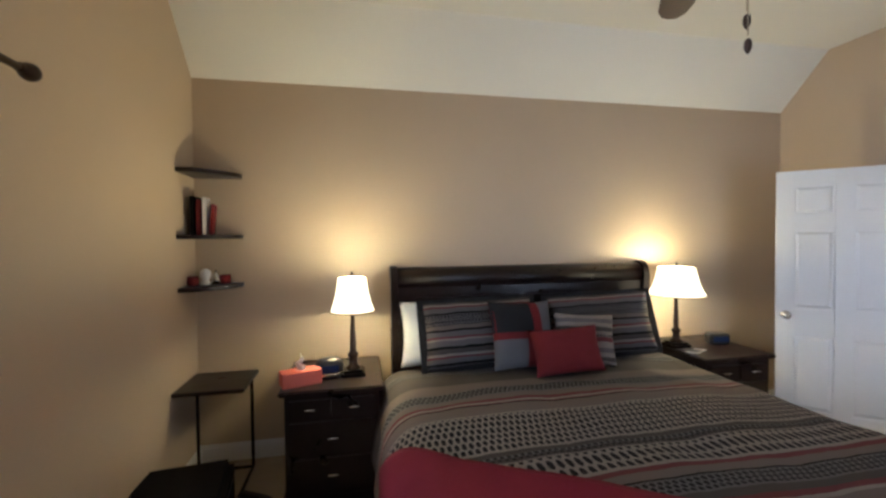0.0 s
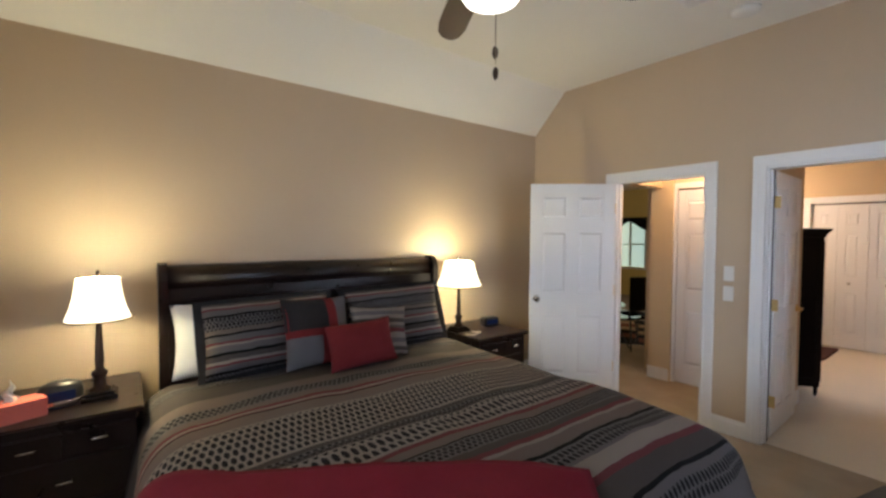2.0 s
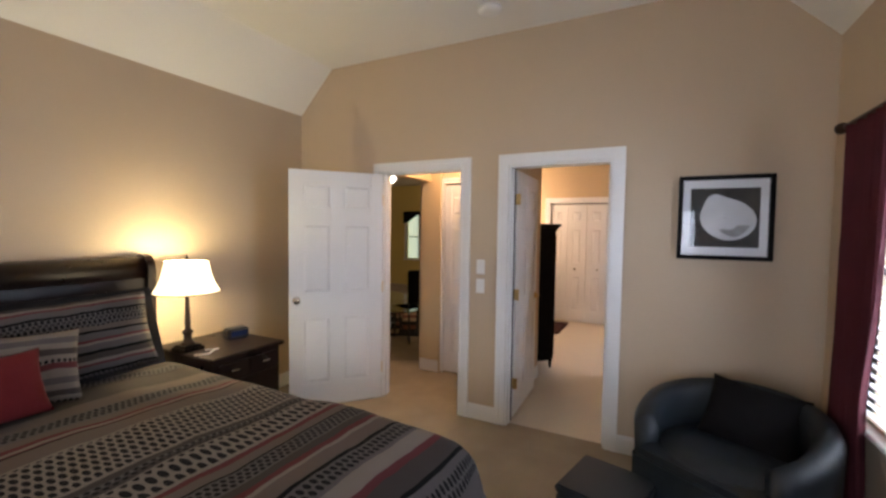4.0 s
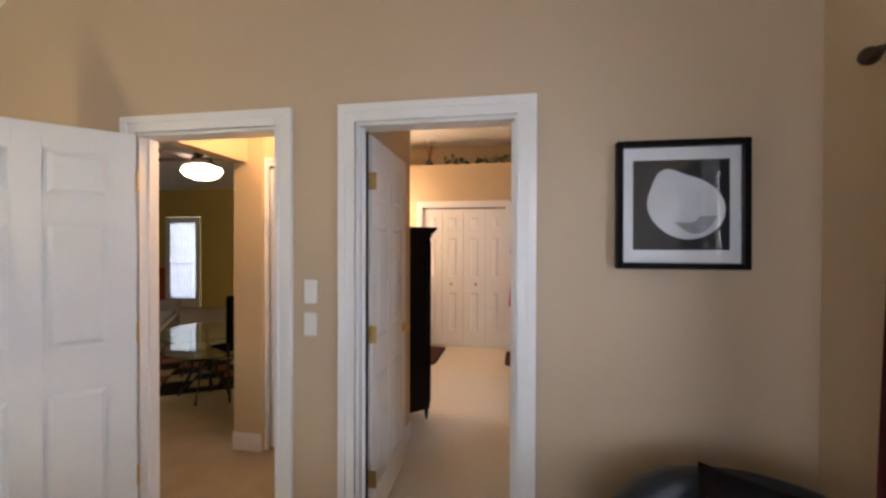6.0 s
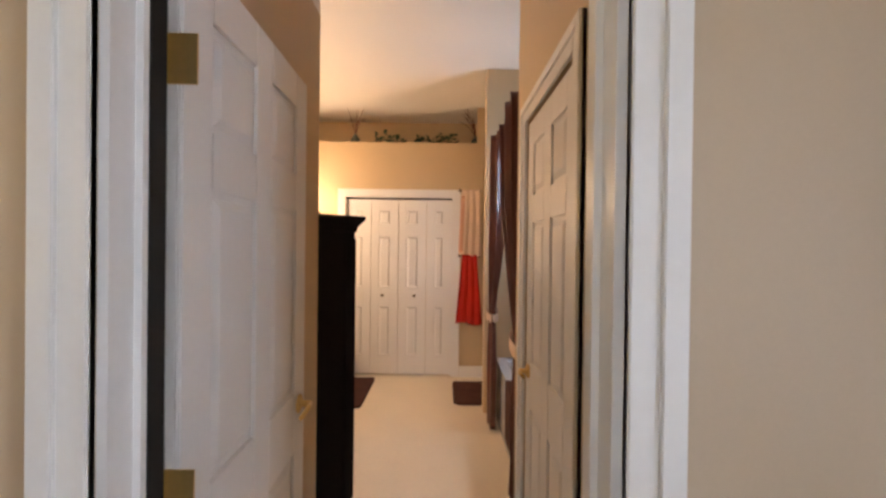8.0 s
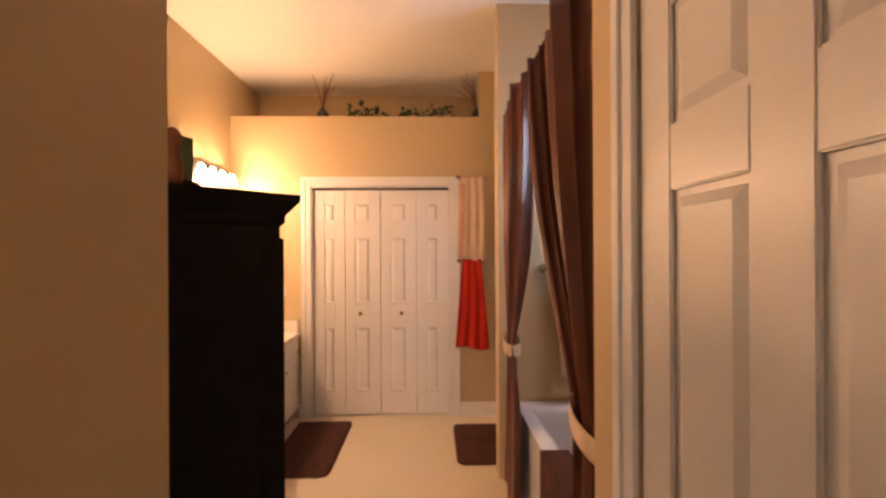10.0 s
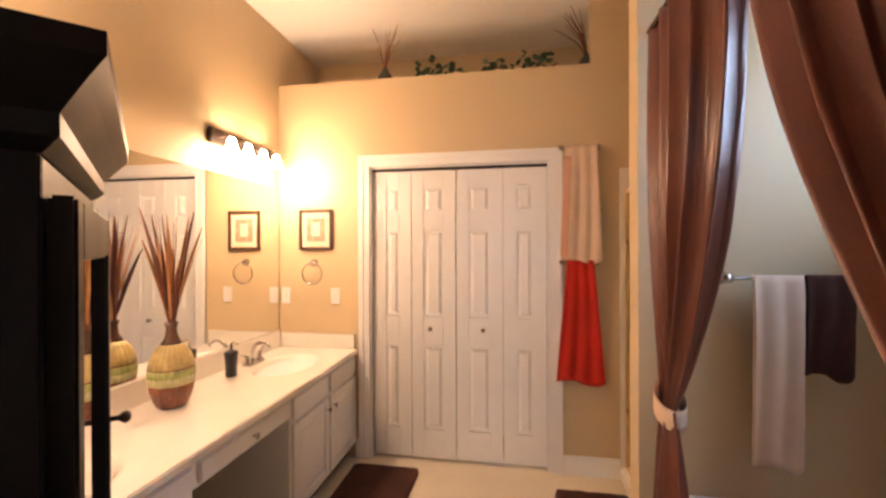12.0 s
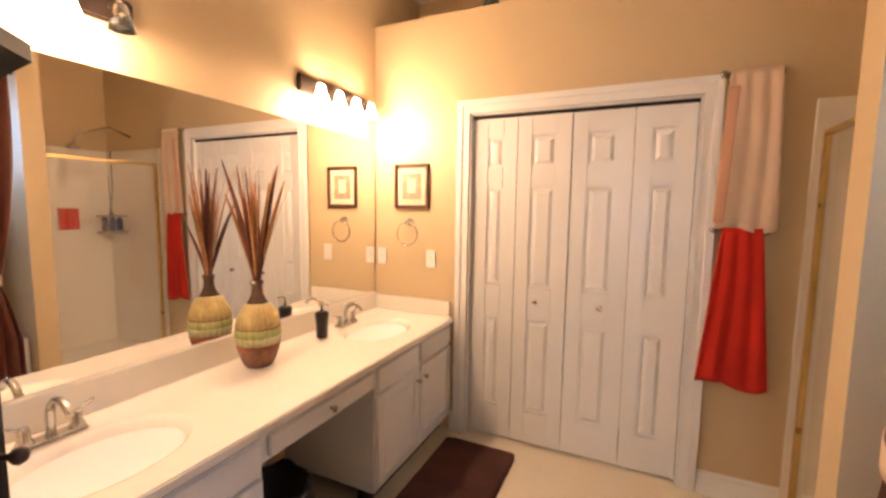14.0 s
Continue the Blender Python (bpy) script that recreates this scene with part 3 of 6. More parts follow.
structure("trim_bifold_track", boxes((XB + 0.02, XB + 0.08, BA + 0.012, BZ - 0.012, 2.018, 2.033)), M_SHADOWGAP, "dark door track", "door track")


# ---- windows ----
def window(name, m, w, h, label, blinds=True):
    """A sash window in its own plane: x across, z up, y into the room."""
    d = thing(name, m, label, "window", kind="structure")
    part("window_frame", boxes((-0.05, 0, -0.06, 0.012, -0.02, h + 0.05), (w, w + 0.05, -0.06, 0.012, -0.02, h + 0.05), (0, w, -0.06, 0.012, h, h + 0.05), (0, w, -0.05, -0.02, h / 2 - 0.02, h / 2 + 0.02), (w / 2 - 0.03, w / 2 + 0.03, -0.05, -0.02, 0, h), bev=0.003), M_WHITE, d)
    part("window_sill", boxes((-0.08, w + 0.08, -0.06, 0.05, -0.045, -0.02), bev=0.004), M_WHITE, d)
    for x0, x1 in ((0, w / 2 - 0.03), (w / 2 + 0.03, w)):
        for z0, z1 in ((0, h / 2 - 0.02), (h / 2 + 0.02, h)):
            p = part("pane", boxes((x0, x1, -0.042, -0.038, z0, z1)), M_GLASS, d)
            p.visible_shadow = False
    if blinds:
        bm = bmesh.new()
        k = int(h / 0.045)
        for i in range(k):
            box(bm, 0.01, w - 0.01, -0.016, 0.012, 0.02 + i * 0.045, 0.023 + i * 0.045)
        part("blind_slats", bm, M_PLASTIC, d, "thin white venetian blind slats")
    return d


window("window_1", pose(WX0, YS, WZ0), WX1 - WX0, WZ1 - WZ0, "white sash window with open venetian blinds")
window("window_2", pose(XW, 2.5, 0.72, 0, 0, -90), 1.5, 1.38, "white sash window with venetian blinds in the side wall")
window("window_3", pose(7.72, 0.48, 1.68), 0.68, 0.68, "small bright window above the bath", False)
backs = ((2.6, 9.5, -0.7, -0.68, 0, 3.2), (-0.62, -0.6, 0.2, 3.2, 0, 3.2), (6.9, 8.7, -0.3, -0.28, 0.9, 2.9), (12.8, 12.82, 8.2, 12, 0, 3), (12.8, 12.82, 6.0, 8.18, 0, 3))
for i, r in enumerate(backs):
    structure("backdrop", boxes(r), M_GARDEN if i == 4 else M_OUTSIDE, "bright daylight outside", "backdrop")


# ---- bedroom things ----
def wob(x, y, s=3.0, a=0.01):
    return a * noise.noise(Vector((x * s, y * s, 1.7)))


# bed: sleigh headboard, rails, mattress; the bedding lies on it
bed = thing("bed", pose(2.88, 4.42, 0), "espresso wooden sleigh bed with a tall scrolled headboard", "bed")
HW = 1.055
bm = boxes((-HW + 0.05, HW - 0.05, -0.10, -0.05, 0.25, 1.22), bev=0.004)
part("headboard", bm, M_ESPRESSO, bed)
part("headboard_panel", boxes((-HW + 0.16, HW - 0.16, -0.112, -0.098, 0.62, 1.13), bev=0.006), M_ESPRESSO, bed)
prof = [(-0.10, 1.20), (-0.115, 1.25), (-0.105, 1.30), (-0.07, 1.335), (-0.03, 1.345), (0.0, 1.335), (0.015, 1.31), (0.012, 1.28), (-0.01, 1.26), (-0.04, 1.24), (-0.055, 1.20)]
part("scroll_rail", smooth(extrude_profile(prof, "x", -HW + 0.05, HW - 0.05), 60), M_ESPRESSO, bed)
for s in (-1, 1):
    pp = [(-0.13, 0.0), (-0.13, 0.9), (-0.128, 1.15), (-0.135, 1.25), (-0.12, 1.31), (-0.08, 1.35), (-0.03, 1.36), (0.01, 1.35), (0.03, 1.315), (0.025, 1.28), (0.0, 1.25), (-0.035, 1.22), (-0.045, 1.1), (-0.045, 0.0)]
    a, b = sorted((s * (HW - 0.05), s * HW))
    part("post", extrude_profile(pp, "x", a, b), M_ESPRESSO, bed)
    a, b = sorted((s * (HW - 0.08), s * (HW - 0.05)))
    part("side_rail", boxes((a, b, -2.27, -0.12, 0.14, 0.36), bev=0.005), M_ESPRESSO, bed)
part("footboard", boxes((-HW + 0.05, HW - 0.05, -2.32, -2.27, 0.06, 0.42), bev=0.008), M_ESPRESSO, bed)
for s in (-1, 1):
    part("leg", boxes((s * 0.94 - 0.04, s * 0.94 + 0.04, -2.33, -2.25, 0, 0.10), bev=0.004), M_ESPRESSO, bed)
part("mattress", boxes((-0.965, 0.965, -2.26, -0.12, 0.30, 0.60), bev=0.04), M_WHITECLOTH, bed)

# comforter, draped over the sides and the foot
BX, BY0, BY1, BT = 2.88, 2.22, 4.22, 0.655


def drape(d, r, drop, flare):
    """Distance past the edge -> (out, down)."""
    if d <= 0:
        return 0.0, 0.0
    q = min(d / r, math.pi / 2)
    o, w = r * math.sin(q), r * (1 - math.cos(q))
    rest = max(0.0, d - r * math.pi / 2)
    return o + flare * rest, w + rest


def comforter(u, v):
    s = (u - 0.5) * 2.95
    t = v * 2.62
    half, length = 0.97, 2.02
    ox, wx = drape(abs(s) - half, 0.20, 0, 0.20)
    oy, wy = drape(t - length, 0.30, 0, 0.25)
    x = math.copysign(min(abs(s), half) + ox, s)
    y = BY1 - (min(t, length) + oy)
    both = min(wx, wy)
    z = BT - max(wx, wy) - 0.18 * both
    fold = 0.022 * math.sin(7 * t + 2 * math.sin(3 * t)) * min(1, wx / 0.2) + 0.02 * math.sin(9 * s) * min(1, wy / 0.2)
    x += math.copysign(fold, s) * (1 if wx > 0 else 0) * min(1, wx / 0.25)
    y -= fold * min(1, wy / 0.25)
    z += wob(s, t, 2.2, 0.022) + wob(s, t, 6, 0.008) + 0.035 * max(0, 1 - ((s / 0.9) ** 2)) * 0.6
    if v < 0.03:
        z -= 0.02
    return (BX + x, y, max(z, 0.16))


cf = part("comforter", sheet(84, 76, comforter, uv=lambda u, v: ((u - 0.5) * 2.95, v * 2.62)), M_COMF, thick=0.018)
tagged(cf, "grey and red striped comforter with dotted bands, on the bed", "comforter")


def top_z(x, y):
    return BT + 0.02 * max(0, 1 - (((x - BX) / 0.9) ** 2)) + 0.02


# red throw over the near corner of the foot
def throw(u, v):
    # u runs along the upper hem, v away from it over the corner
    a, b = Vector((1.62, 3.16)), Vector((3.02, 2.12))
    p = a + (b - a) * u + Vector((-0.62, -0.84)) * (v * 0.95)
    s, t = p.x - BX, BY1 - p.y
    ox, wx = drape(abs(s) - 0.97, 0.22, 0, 0.20)
    oy, wy = drape(t - 2.02, 0.32, 0, 0.25)
    x = BX + math.copysign(min(abs(s), 0.97) + ox, s)
    y = BY1 - (min(t, 2.02) + oy)
    z = BT + 0.022 - max(wx, wy) - 0.18 * min(wx, wy) + wob(s, t, 2.2, 0.022) + wob(s, t, 6, 0.008) + 0.021 * max(0, 1 - ((s / 0.9) ** 2)) + 0.006 * math.sin(16 * u + 3 * v)
    return (x - 0.012 * (1 if wx > 0 else 0), y - 0.012 * (1 if wy > 0 else 0), max(z, 0.10))


tagged(part("throw_blanket", sheet(44, 36, throw), M_THROW, thick=0.010), "plain wine-red throw laid over the corner of the bed", "blanket")


def pillow(name, w, h, th, material, m, label, border=None, patches=()):
    """A stuffed cushion standing in its xz plane."""
    d = thing(name, m, label, "pillow")

    def face(sgn, w2=w, h2=h, lift=0.0):
        def place(u, v):
            a, b = 2 * u - 1, 2 * v - 1
            f = max(0.0, (1 - abs(a) ** 2.6)) ** 0.55 * max(0.0, (1 - abs(b) ** 2.6)) ** 0.55
            pinch = 1 - 0.07 * (1 - abs(b) ** 2) * abs(a) ** 4
            pinch2 = 1 - 0.07 * (1 - abs(a) ** 2) * abs(b) ** 4
            return (a * w2 / 2 * pinch, sgn * (th / 2 * f + lift) + wob(a * 2, b * 2, 2, 0.006), h2 / 2 + b * h2 / 2 * pinch2)
        return place
    bm = bmesh.new()
    for s in (-1, 1):
        sheet(22, 18, face(s), bm, uv=lambda u, v: (u * w, v * h))
    bmesh.ops.remove_doubles(bm, verts=bm.verts[:], dist=0.0015)
    part("cover", bm, material, d)
    if border:
        bm = boxes((-w / 2 - 0.022, -w / 2 + 0.03, -0.006, 0.006, -0.012, h + 0.012), (w / 2 - 0.03, w / 2 + 0.022, -0.006, 0.006, -0.012, h + 0.012), (-w / 2 + 0.03, w / 2 - 0.03, -0.006, 0.006, -0.012, 0.03), (-w / 2 + 0.03, w / 2 - 0.03, -0.006, 0.006, h - 0.03, h + 0.012), bev=0.004)
        part("flange", bm, border, d, "dark flat border")
    for (u0, u1, v0, v1), mt in patches:
        f = face(-1, lift=0.004)
        part("patch", sheet(10, 10, lambda u, v: f(u0 + (u1 - u0) * u, v0 + (v1 - v0) * v)), mt, d)
    return d


ZT = BT + 0.03
pillow("sleeping_pillow", 0.78, 0.46, 0.16, M_WHITECLOTH, pose(2.27, 4.19, ZT - 0.03, -14, 0, 0), "plain white pillow against the headboard")
pillow("sleeping_pillow", 0.78, 0.46, 0.16, M_WHITECLOTH, pose(3.42, 4.19, ZT - 0.03, -14, 0, 0), "plain white pillow against the headboard")
pillow("pillow_sham", 0.84, 0.47, 0.18, M_SHAM, pose(2.44, 4.02, ZT - 0.01, -18, -1, 2), "striped pillow sham with a dark border", M_BLACKPATCH)
pillow("pillow_sham", 0.84, 0.47, 0.18, M_SHAM, pose(3.38, 4.02, ZT, -18, -2, -3), "striped pillow sham with a dark border", M_BLACKPATCH)
pillow("throw_cushion", 0.46, 0.46, 0.15, M_RED, pose(2.68, 3.86, ZT, -20, 2, 4), "square cushion of charcoal, red and grey patches", None,
       (((0.0, 0.62, 0.52, 1.0), M_BLACKPATCH), ((0.76, 1.0, 0.45, 1.0), M_GREYCLOTH), ((0.0, 0.50, 0.0, 0.42), M_GREYCLOTH)))
pillow("throw_cushion", 0.42, 0.36, 0.14, M_LIGHTSTRIPE, pose(3.10, 3.83, ZT, -20, 3, -10), "cream and taupe striped square cushion")
pillow("lumbar_cushion", 0.47, 0.30, 0.15, M_RED, pose(2.92, 3.70, ZT, -22, -3, -3), "plain brick-red oblong cushion")


def nightstand(m, label):
    d = thing("nightstand", m, label, "nightstand", "bedside nightstands")
    w, dp, h = 0.60, 0.66, 0.69
    part("body", boxes((-w / 2 + 0.03, w / 2 - 0.03, -dp / 2 + 0.03, dp / 2 - 0.005, 0.06, h - 0.03), bev=0.004), M_ESPRESSO, d)
    part("top", boxes((-w / 2, w / 2, -dp / 2, dp / 2, h - 0.03, h), bev=0.008), M_ESPRESSO, d, "polished espresso top")
    part("plinth", boxes((-w / 2 + 0.015, w / 2 - 0.015, -dp / 2 + 0.015, dp / 2 - 0.005, 0, 0.065), bev=0.006), M_ESPRESSO, d)
    fy = -dp / 2 + 0.03
    for x0, x1, z0, z1, ks in ((-0.245, -0.004, 0.525, 0.635, (-0.125,)), (0.004, 0.245, 0.525, 0.635, (0.125,)), (-0.245, 0.245, 0.305, 0.505, (0.0,)), (-0.245, 0.245, 0.09, 0.29, (0.0,))):
        dr = part("drawer_front", boxes((x0, x1, fy - 0.016, fy, z0, z1), bev=0.006), M_ESPRESSO, d)
        for k in ks:
            zc = (z0 + z1) / 2
            bm = tube([(k - 0.03, fy - 0.017, zc), (k - 0.026, fy - 0.034, zc), (k + 0.026, fy - 0.034, zc), (k + 0.03, fy - 0.017, zc)], 0.006)
            part("handle", smooth(bm), M_CHROME, dr, "nickel pull handle")
    return d


nightstand(pose(1.435, 4.085, 0), "espresso four-drawer nightstand holding lamp and tissue box")
nightstand(pose(4.27, 4.085, 0), "espresso nightstand with lamp and small clock radio")


def table_lamp(m, label, wide=1.0):
    d = thing("table_lamp", m, label, "table lamp", "bedside lamps")
    part("base", boxes((-0.075, 0.075, -0.075, 0.075, 0, 0.022), (-0.062, 0.062, -0.062, 0.062, 0.022, 0.038), bev=0.005), M_BLACK, d)
    part("stem", smooth(lathe([(0.045, 0.038), (0.048, 0.05), (0.028, 0.062), (0.026, 0.11), (0.034, 0.12), (0.034, 0.135), (0.018, 0.15), (0.020, 0.20), (0.015, 0.30), (0.012, 0.385), (0.020, 0.39), (0.020, 0.40), (0.008, 0.41), (0.008, 0.46)], 18)), M_BRONZE, d)
    part("bulb", smooth(lathe([(0.012, 0.46), (0.016, 0.47), (0.022, 0.49), (0.018, 0.51), (0.004, 0.515)], 14)), emitter("lit_bulb", WARM, 20.0), d)
    bm = bmesh.new()
    lay = []
    for r, z in ((0.148 * wide, 0.41), (0.126 * wide, 0.465), (0.108 * wide, 0.54), (0.096 * wide, 0.622)):
        lay.append([bm.verts.new((r * math.cos(a) * 1.0, r * math.sin(a), z)) for a in [2 * math.pi * i / 32 for i in range(32)]])
    for a, b in zip(lay, lay[1:]):
        for i in range(32):
            bm.faces.new((a[i], a[(i + 1) % 32], b[(i + 1) % 32], b[i])).smooth = True
    part("shade", bm, M_SHADE, d, "cream bell-shaped cloth shade", thick=0.002)
    for r, z in ((0.149 * wide, 0.41), (0.097 * wide, 0.622)):
        part("shade_trim", tube([(r * math.cos(2 * math.pi * i / 32), r * math.sin(2 * math.pi * i / 32), z) for i in range(33)], 0.003, 6), M_BRONZE, d)
    part("finial", smooth(lathe([(0.002, 0.62), (0.002, 0.632), (0.009, 0.637), (0.011, 0.649), (0.004, 0.662), (0.001, 0.667)], 12)), M_BRONZE, d)
    return d


for lx, ly, wd, lb in ((1.555, 4.02, 0.93, "dark column table lamp, lit, on a nightstand"), (4.05, 4.13, 1.38, "slim dark table lamp, lit, on a nightstand")):
    table_lamp(pose(lx, ly, 0.69), lb, wd)
    lamp("bedside_bulb", "POINT", 32 if lx < 2 else 25, WARM, pose(lx, ly + 0.05, 0.69 + 0.608), 0.03)
    lamp("bedside_bulb", "POINT", 13, WARM, pose(lx + 0.02, ly + 0.03, 0.69 + 0.440), 0.02)

# tissue box, clock radios
d = thing("tissue_box", pose(1.245, 3.90, 0.69, 0, 0, 20), "coral card tissue box with a tissue pulled up", "tissue box")
part("carton", boxes((-0.115, 0.115, -0.055, 0.055, 0, 0.085), bev=0.003), M_CORAL, d)
part("tissue", sheet(10, 10, lambda u, v: (0.05 * (u - 0.5) * (1.2 - v) + 0.01 * math.sin(9 * v), 0.012 * math.sin(8 * u + 5 * v), 0.083 + 0.10 * v * (1 - 0.35 * abs(u - 0.4)))), M_TISSUE, d, thick=0.001)
d = thing("clock_radio", pose(1.405, 4.00, 0.69, 0, 0, 8) @ Matrix.Diagonal((0.95, 1.0, 1.12, 1)), "black rounded clock radio with a blue face", "clock radio")
part("body", smooth(lathe([(0.092, 0), (0.096, 0.012), (0.094, 0.07), (0.080, 0.096), (0.045, 0.108), (0.002, 0.110)], 32), 60), M_BLACKPL, d).matrix_basis = Matrix.Diagonal((1, 0.68, 1, 1))
part("display", boxes((-0.055, 0.055, -0.0665, -0.052, 0.038, 0.075), bev=0.002), M_BLUEPL, d, "blue display")
part("trim", smooth(lathe([(0.097, 0.014), (0.0985, 0.018), (0.0985, 0.028), (0.097, 0.032)], 32), 60), M_CHROME, d).matrix_basis = Matrix.Diagonal((1, 0.68, 1, 1))
d = thing("clock_radio", pose(4.42, 4.12, 0.69, 0, 0, -10), "small black clock radio on the nightstand", "clock radio")
part("body", boxes((-0.08, 0.08, -0.05, 0.05, 0, 0.085), bev=0.012), M_BLACKPL, d)
part("display", boxes((-0.06, 0.06, -0.053, -0.048, 0.025, 0.065), bev=0.002), M_BLUEPL, d)
d = thing("phone_charger", pose(4.08, 3.90, 0.69), "white phone cable lying on the nightstand", "cable")
part("cord", smooth(tube([(-0.1, 0.05, 0.006), (-0.03, 0.0, 0.006), (0.03, 0.02, 0.02), (0.0, 0.08, 0.012), (0.08, 0.05, 0.006)], 0.005)), M_PLASTIC, d)

# corner shelves
def corner_shelf(z, label):
    n = 14
    r = 0.31
    out = [(0, 0)] + [(r * math.cos(a) * (1 + 0.03 * math.sin(6 * a)), -r * math.sin(a) * (1 + 0.03 * math.sin(6 * a))) for a in [math.pi / 2 * i / n for i in range(n + 1)]]
    bm = bmesh.new()
    lo = [bm.verts.new((x, y, -0.028)) for x, y in out]
    hi = [bm.verts.new((x, y, 0.0)) for x, y in out]
    for i in range(len(out)):
        j = (i + 1) % len(out)
        bm.faces.new((lo[i], lo[j], hi[j], hi[i]))
    bm.faces.new(lo[::-1]); bm.faces.new(hi)
    ob = part("corner_shelf", bm, M_ESPRESSO)
    ob.matrix_basis = pose(XW + 0.002, YN - 0.002, z)
    return tagged(ob, label, "shelf", "corner shelves")


corner_shelf(2.02, "dark quarter-round corner shelf, empty")
corner_shelf(1.60, "dark quarter-round corner shelf holding books")
corner_shelf(1.265, "dark quarter-round corner shelf holding small ornaments")
for i, (mt, h, lab) in enumerate(((M_BLACK, 0.25, "black hardback book standing on the shelf"), (M_RED, 0.23, "red book standing on the shelf"), (M_WHITECLOTH, 0.245, "white paperback book standing on the shelf"), (M_RED, 0.20, "small red book leaning on the shelf"))):
    b = part("book", boxes((-0.012, 0.012, -0.075, 0.075, 0, h), bev=0.002), mt)
    b.matrix_basis = pose(XW + 0.05 + 0.032 * i, YN - 0.12, 1.601, 0, 5 if i == 3 else 0, 4 * i)
    tagged(b, lab, "book", "books on the shelf")
orn = part("ornament", smooth(lathe([(0.03, 0), (0.032, 0.01), (0.02, 0.03), (0.034, 0.06), (0.03, 0.09), (0.012, 0.105), (0.002, 0.108)], 18)), M_PLASTIC)
orn.matrix_basis = pose(XW + 0.10, YN - 0.12, 1.266); tagged(orn, "small white china ornament on the shelf", "ornament")
orn = part("ornament", smooth(lathe([(0.022, 0), (0.03, 0.02), (0.026, 0.05), (0.012, 0.085), (0.002, 0.095)], 18)), M_CHROME)
orn.matrix_basis = pose(XW + 0.155, YN - 0.09, 1.266); tagged(orn, "small silver ornament on the shelf", "ornament")
for dx, dy in ((0.04, 0.17), (0.21, 0.07)):
    c = part("candle", smooth(lathe([(0.03, 0), (0.034, 0.02), (0.032, 0.06), (0.026, 0.06), (0.026, 0.05), (0.002, 0.05)], 18)), M_RED)
    c.matrix_basis = pose(XW + dx, YN - dy, 1.266); tagged(c, "small red candle in a holder", "candle", "red candles")

# side table and suitcase
d = thing("side_table", pose(0.70, 4.19, 0), "small dark side table on thin bent legs", "side table")
part("tabletop", boxes((-0.20, 0.20, -0.20, 0.20, 0.63, 0.655), bev=0.004), M_ESPRESSO, d)
for sx in (-1, 1):
    bm = tube([(sx * 0.17, 0.12, 0.63), (sx * 0.17, 0.12, 0.02), (sx * 0.17, 0.12, 0.012), (sx * 0.17, -0.22, 0.012)], 0.011, 8)
    part("leg", bm, M_BLACK, d)
part("stretcher", tube([(-0.17, 0.12, 0.012), (0.17, 0.12, 0.012)], 0.011, 8), M_BLACK, d)
d = thing("suitcase", pose(0.70, 3.50, 0, 0, 0, 8), "black soft suitcase lying on the carpet", "suitcase")
part("body", boxes((-0.23, 0.23, -0.34, 0.30, 0.02, 0.33), bev=0.03), M_BLACKCLOTH, d)
part("lid_seam", boxes((-0.232, 0.232, -0.342, 0.302, 0.24, 0.252), bev=0.003), M_BLACKPL, d)
part("carry_handle", smooth(tube([(-0.23, -0.12, 0.24), (-0.28, -0.10, 0.26), (-0.29, 0.0, 0.26), (-0.28, 0.10, 0.26), (-0.23, 0.12, 0.24)], 0.012)), M_BLACKPL, d)
for x in (-0.18, 0.18):
    part("foot", boxes((x - 0.03, x + 0.03, -0.32, -0.27, 0, 0.03), bev=0.004), M_BLACKPL, d)
sh = thing("shoe", pose(0.98, 3.86, 0, 0, 0, 60), "dark shoe lying on the carpet by the suitcase", "shoe")
part("sole", boxes((-0.045, 0.045, -0.13, 0.13, 0, 0.02), bev=0.008), M_BLACKPL, sh)
part("upper", boxes((-0.04, 0.04, -0.12, 0.12, 0.02, 0.075), bev=0.025), M_ESPRESSO, sh)


# switches
def switch_plate(m, label, n=1):
    d = thing("light_switch", m, label, "light switch", "wall switches", "")
    part("plate", boxes((-0.036, 0.036, 0, 0.006, -0.058, 0.058), bev=0.003), M_PLASTIC, d)
    part("rocker", boxes((-0.006, 0.006, 0.006, 0.014, -0.012, 0.012), bev=0.002), M_PLASTIC, d)
    return d


for z in (1.262, 1.105):
    switch_plate(pose(XE, 2.487, z, 0, 0, 90), "white toggle light switch plate on the wall")
for y in (3.143, 3.523):
    switch_plate(pose(XB, y, 1.137, 0, 0, 90), "white toggle switch plate beside the mirror")

# framed flower picture
d = thing("framed_picture", pose(XE - 0.004, 0.852, 1.656, -1.0, 0, -90), "black framed print of a pale calla flower", "picture")
PW, PH, F = 0.252, 0.264, 0.026
part("picture_frame", boxes((-PW, -PW + F, -0.041, 0, -PH, PH), (PW - F, PW, -0.041, 0, -PH, PH), (-PW + F, PW - F, -0.041, 0, PH - F, PH), (-PW + F, PW - F, -0.041, 0, -PH, -PH + F), bev=0.003), M_BLACK, d)
part("mat_board", boxes((-PW + F, PW - F, -0.012, -0.006, -PH + F, PH - F)), M_MAT, d)
part("print", boxes((-0.183, 0.183, -0.015, -0.012, -0.185, 0.185)), M_PRINT, d)


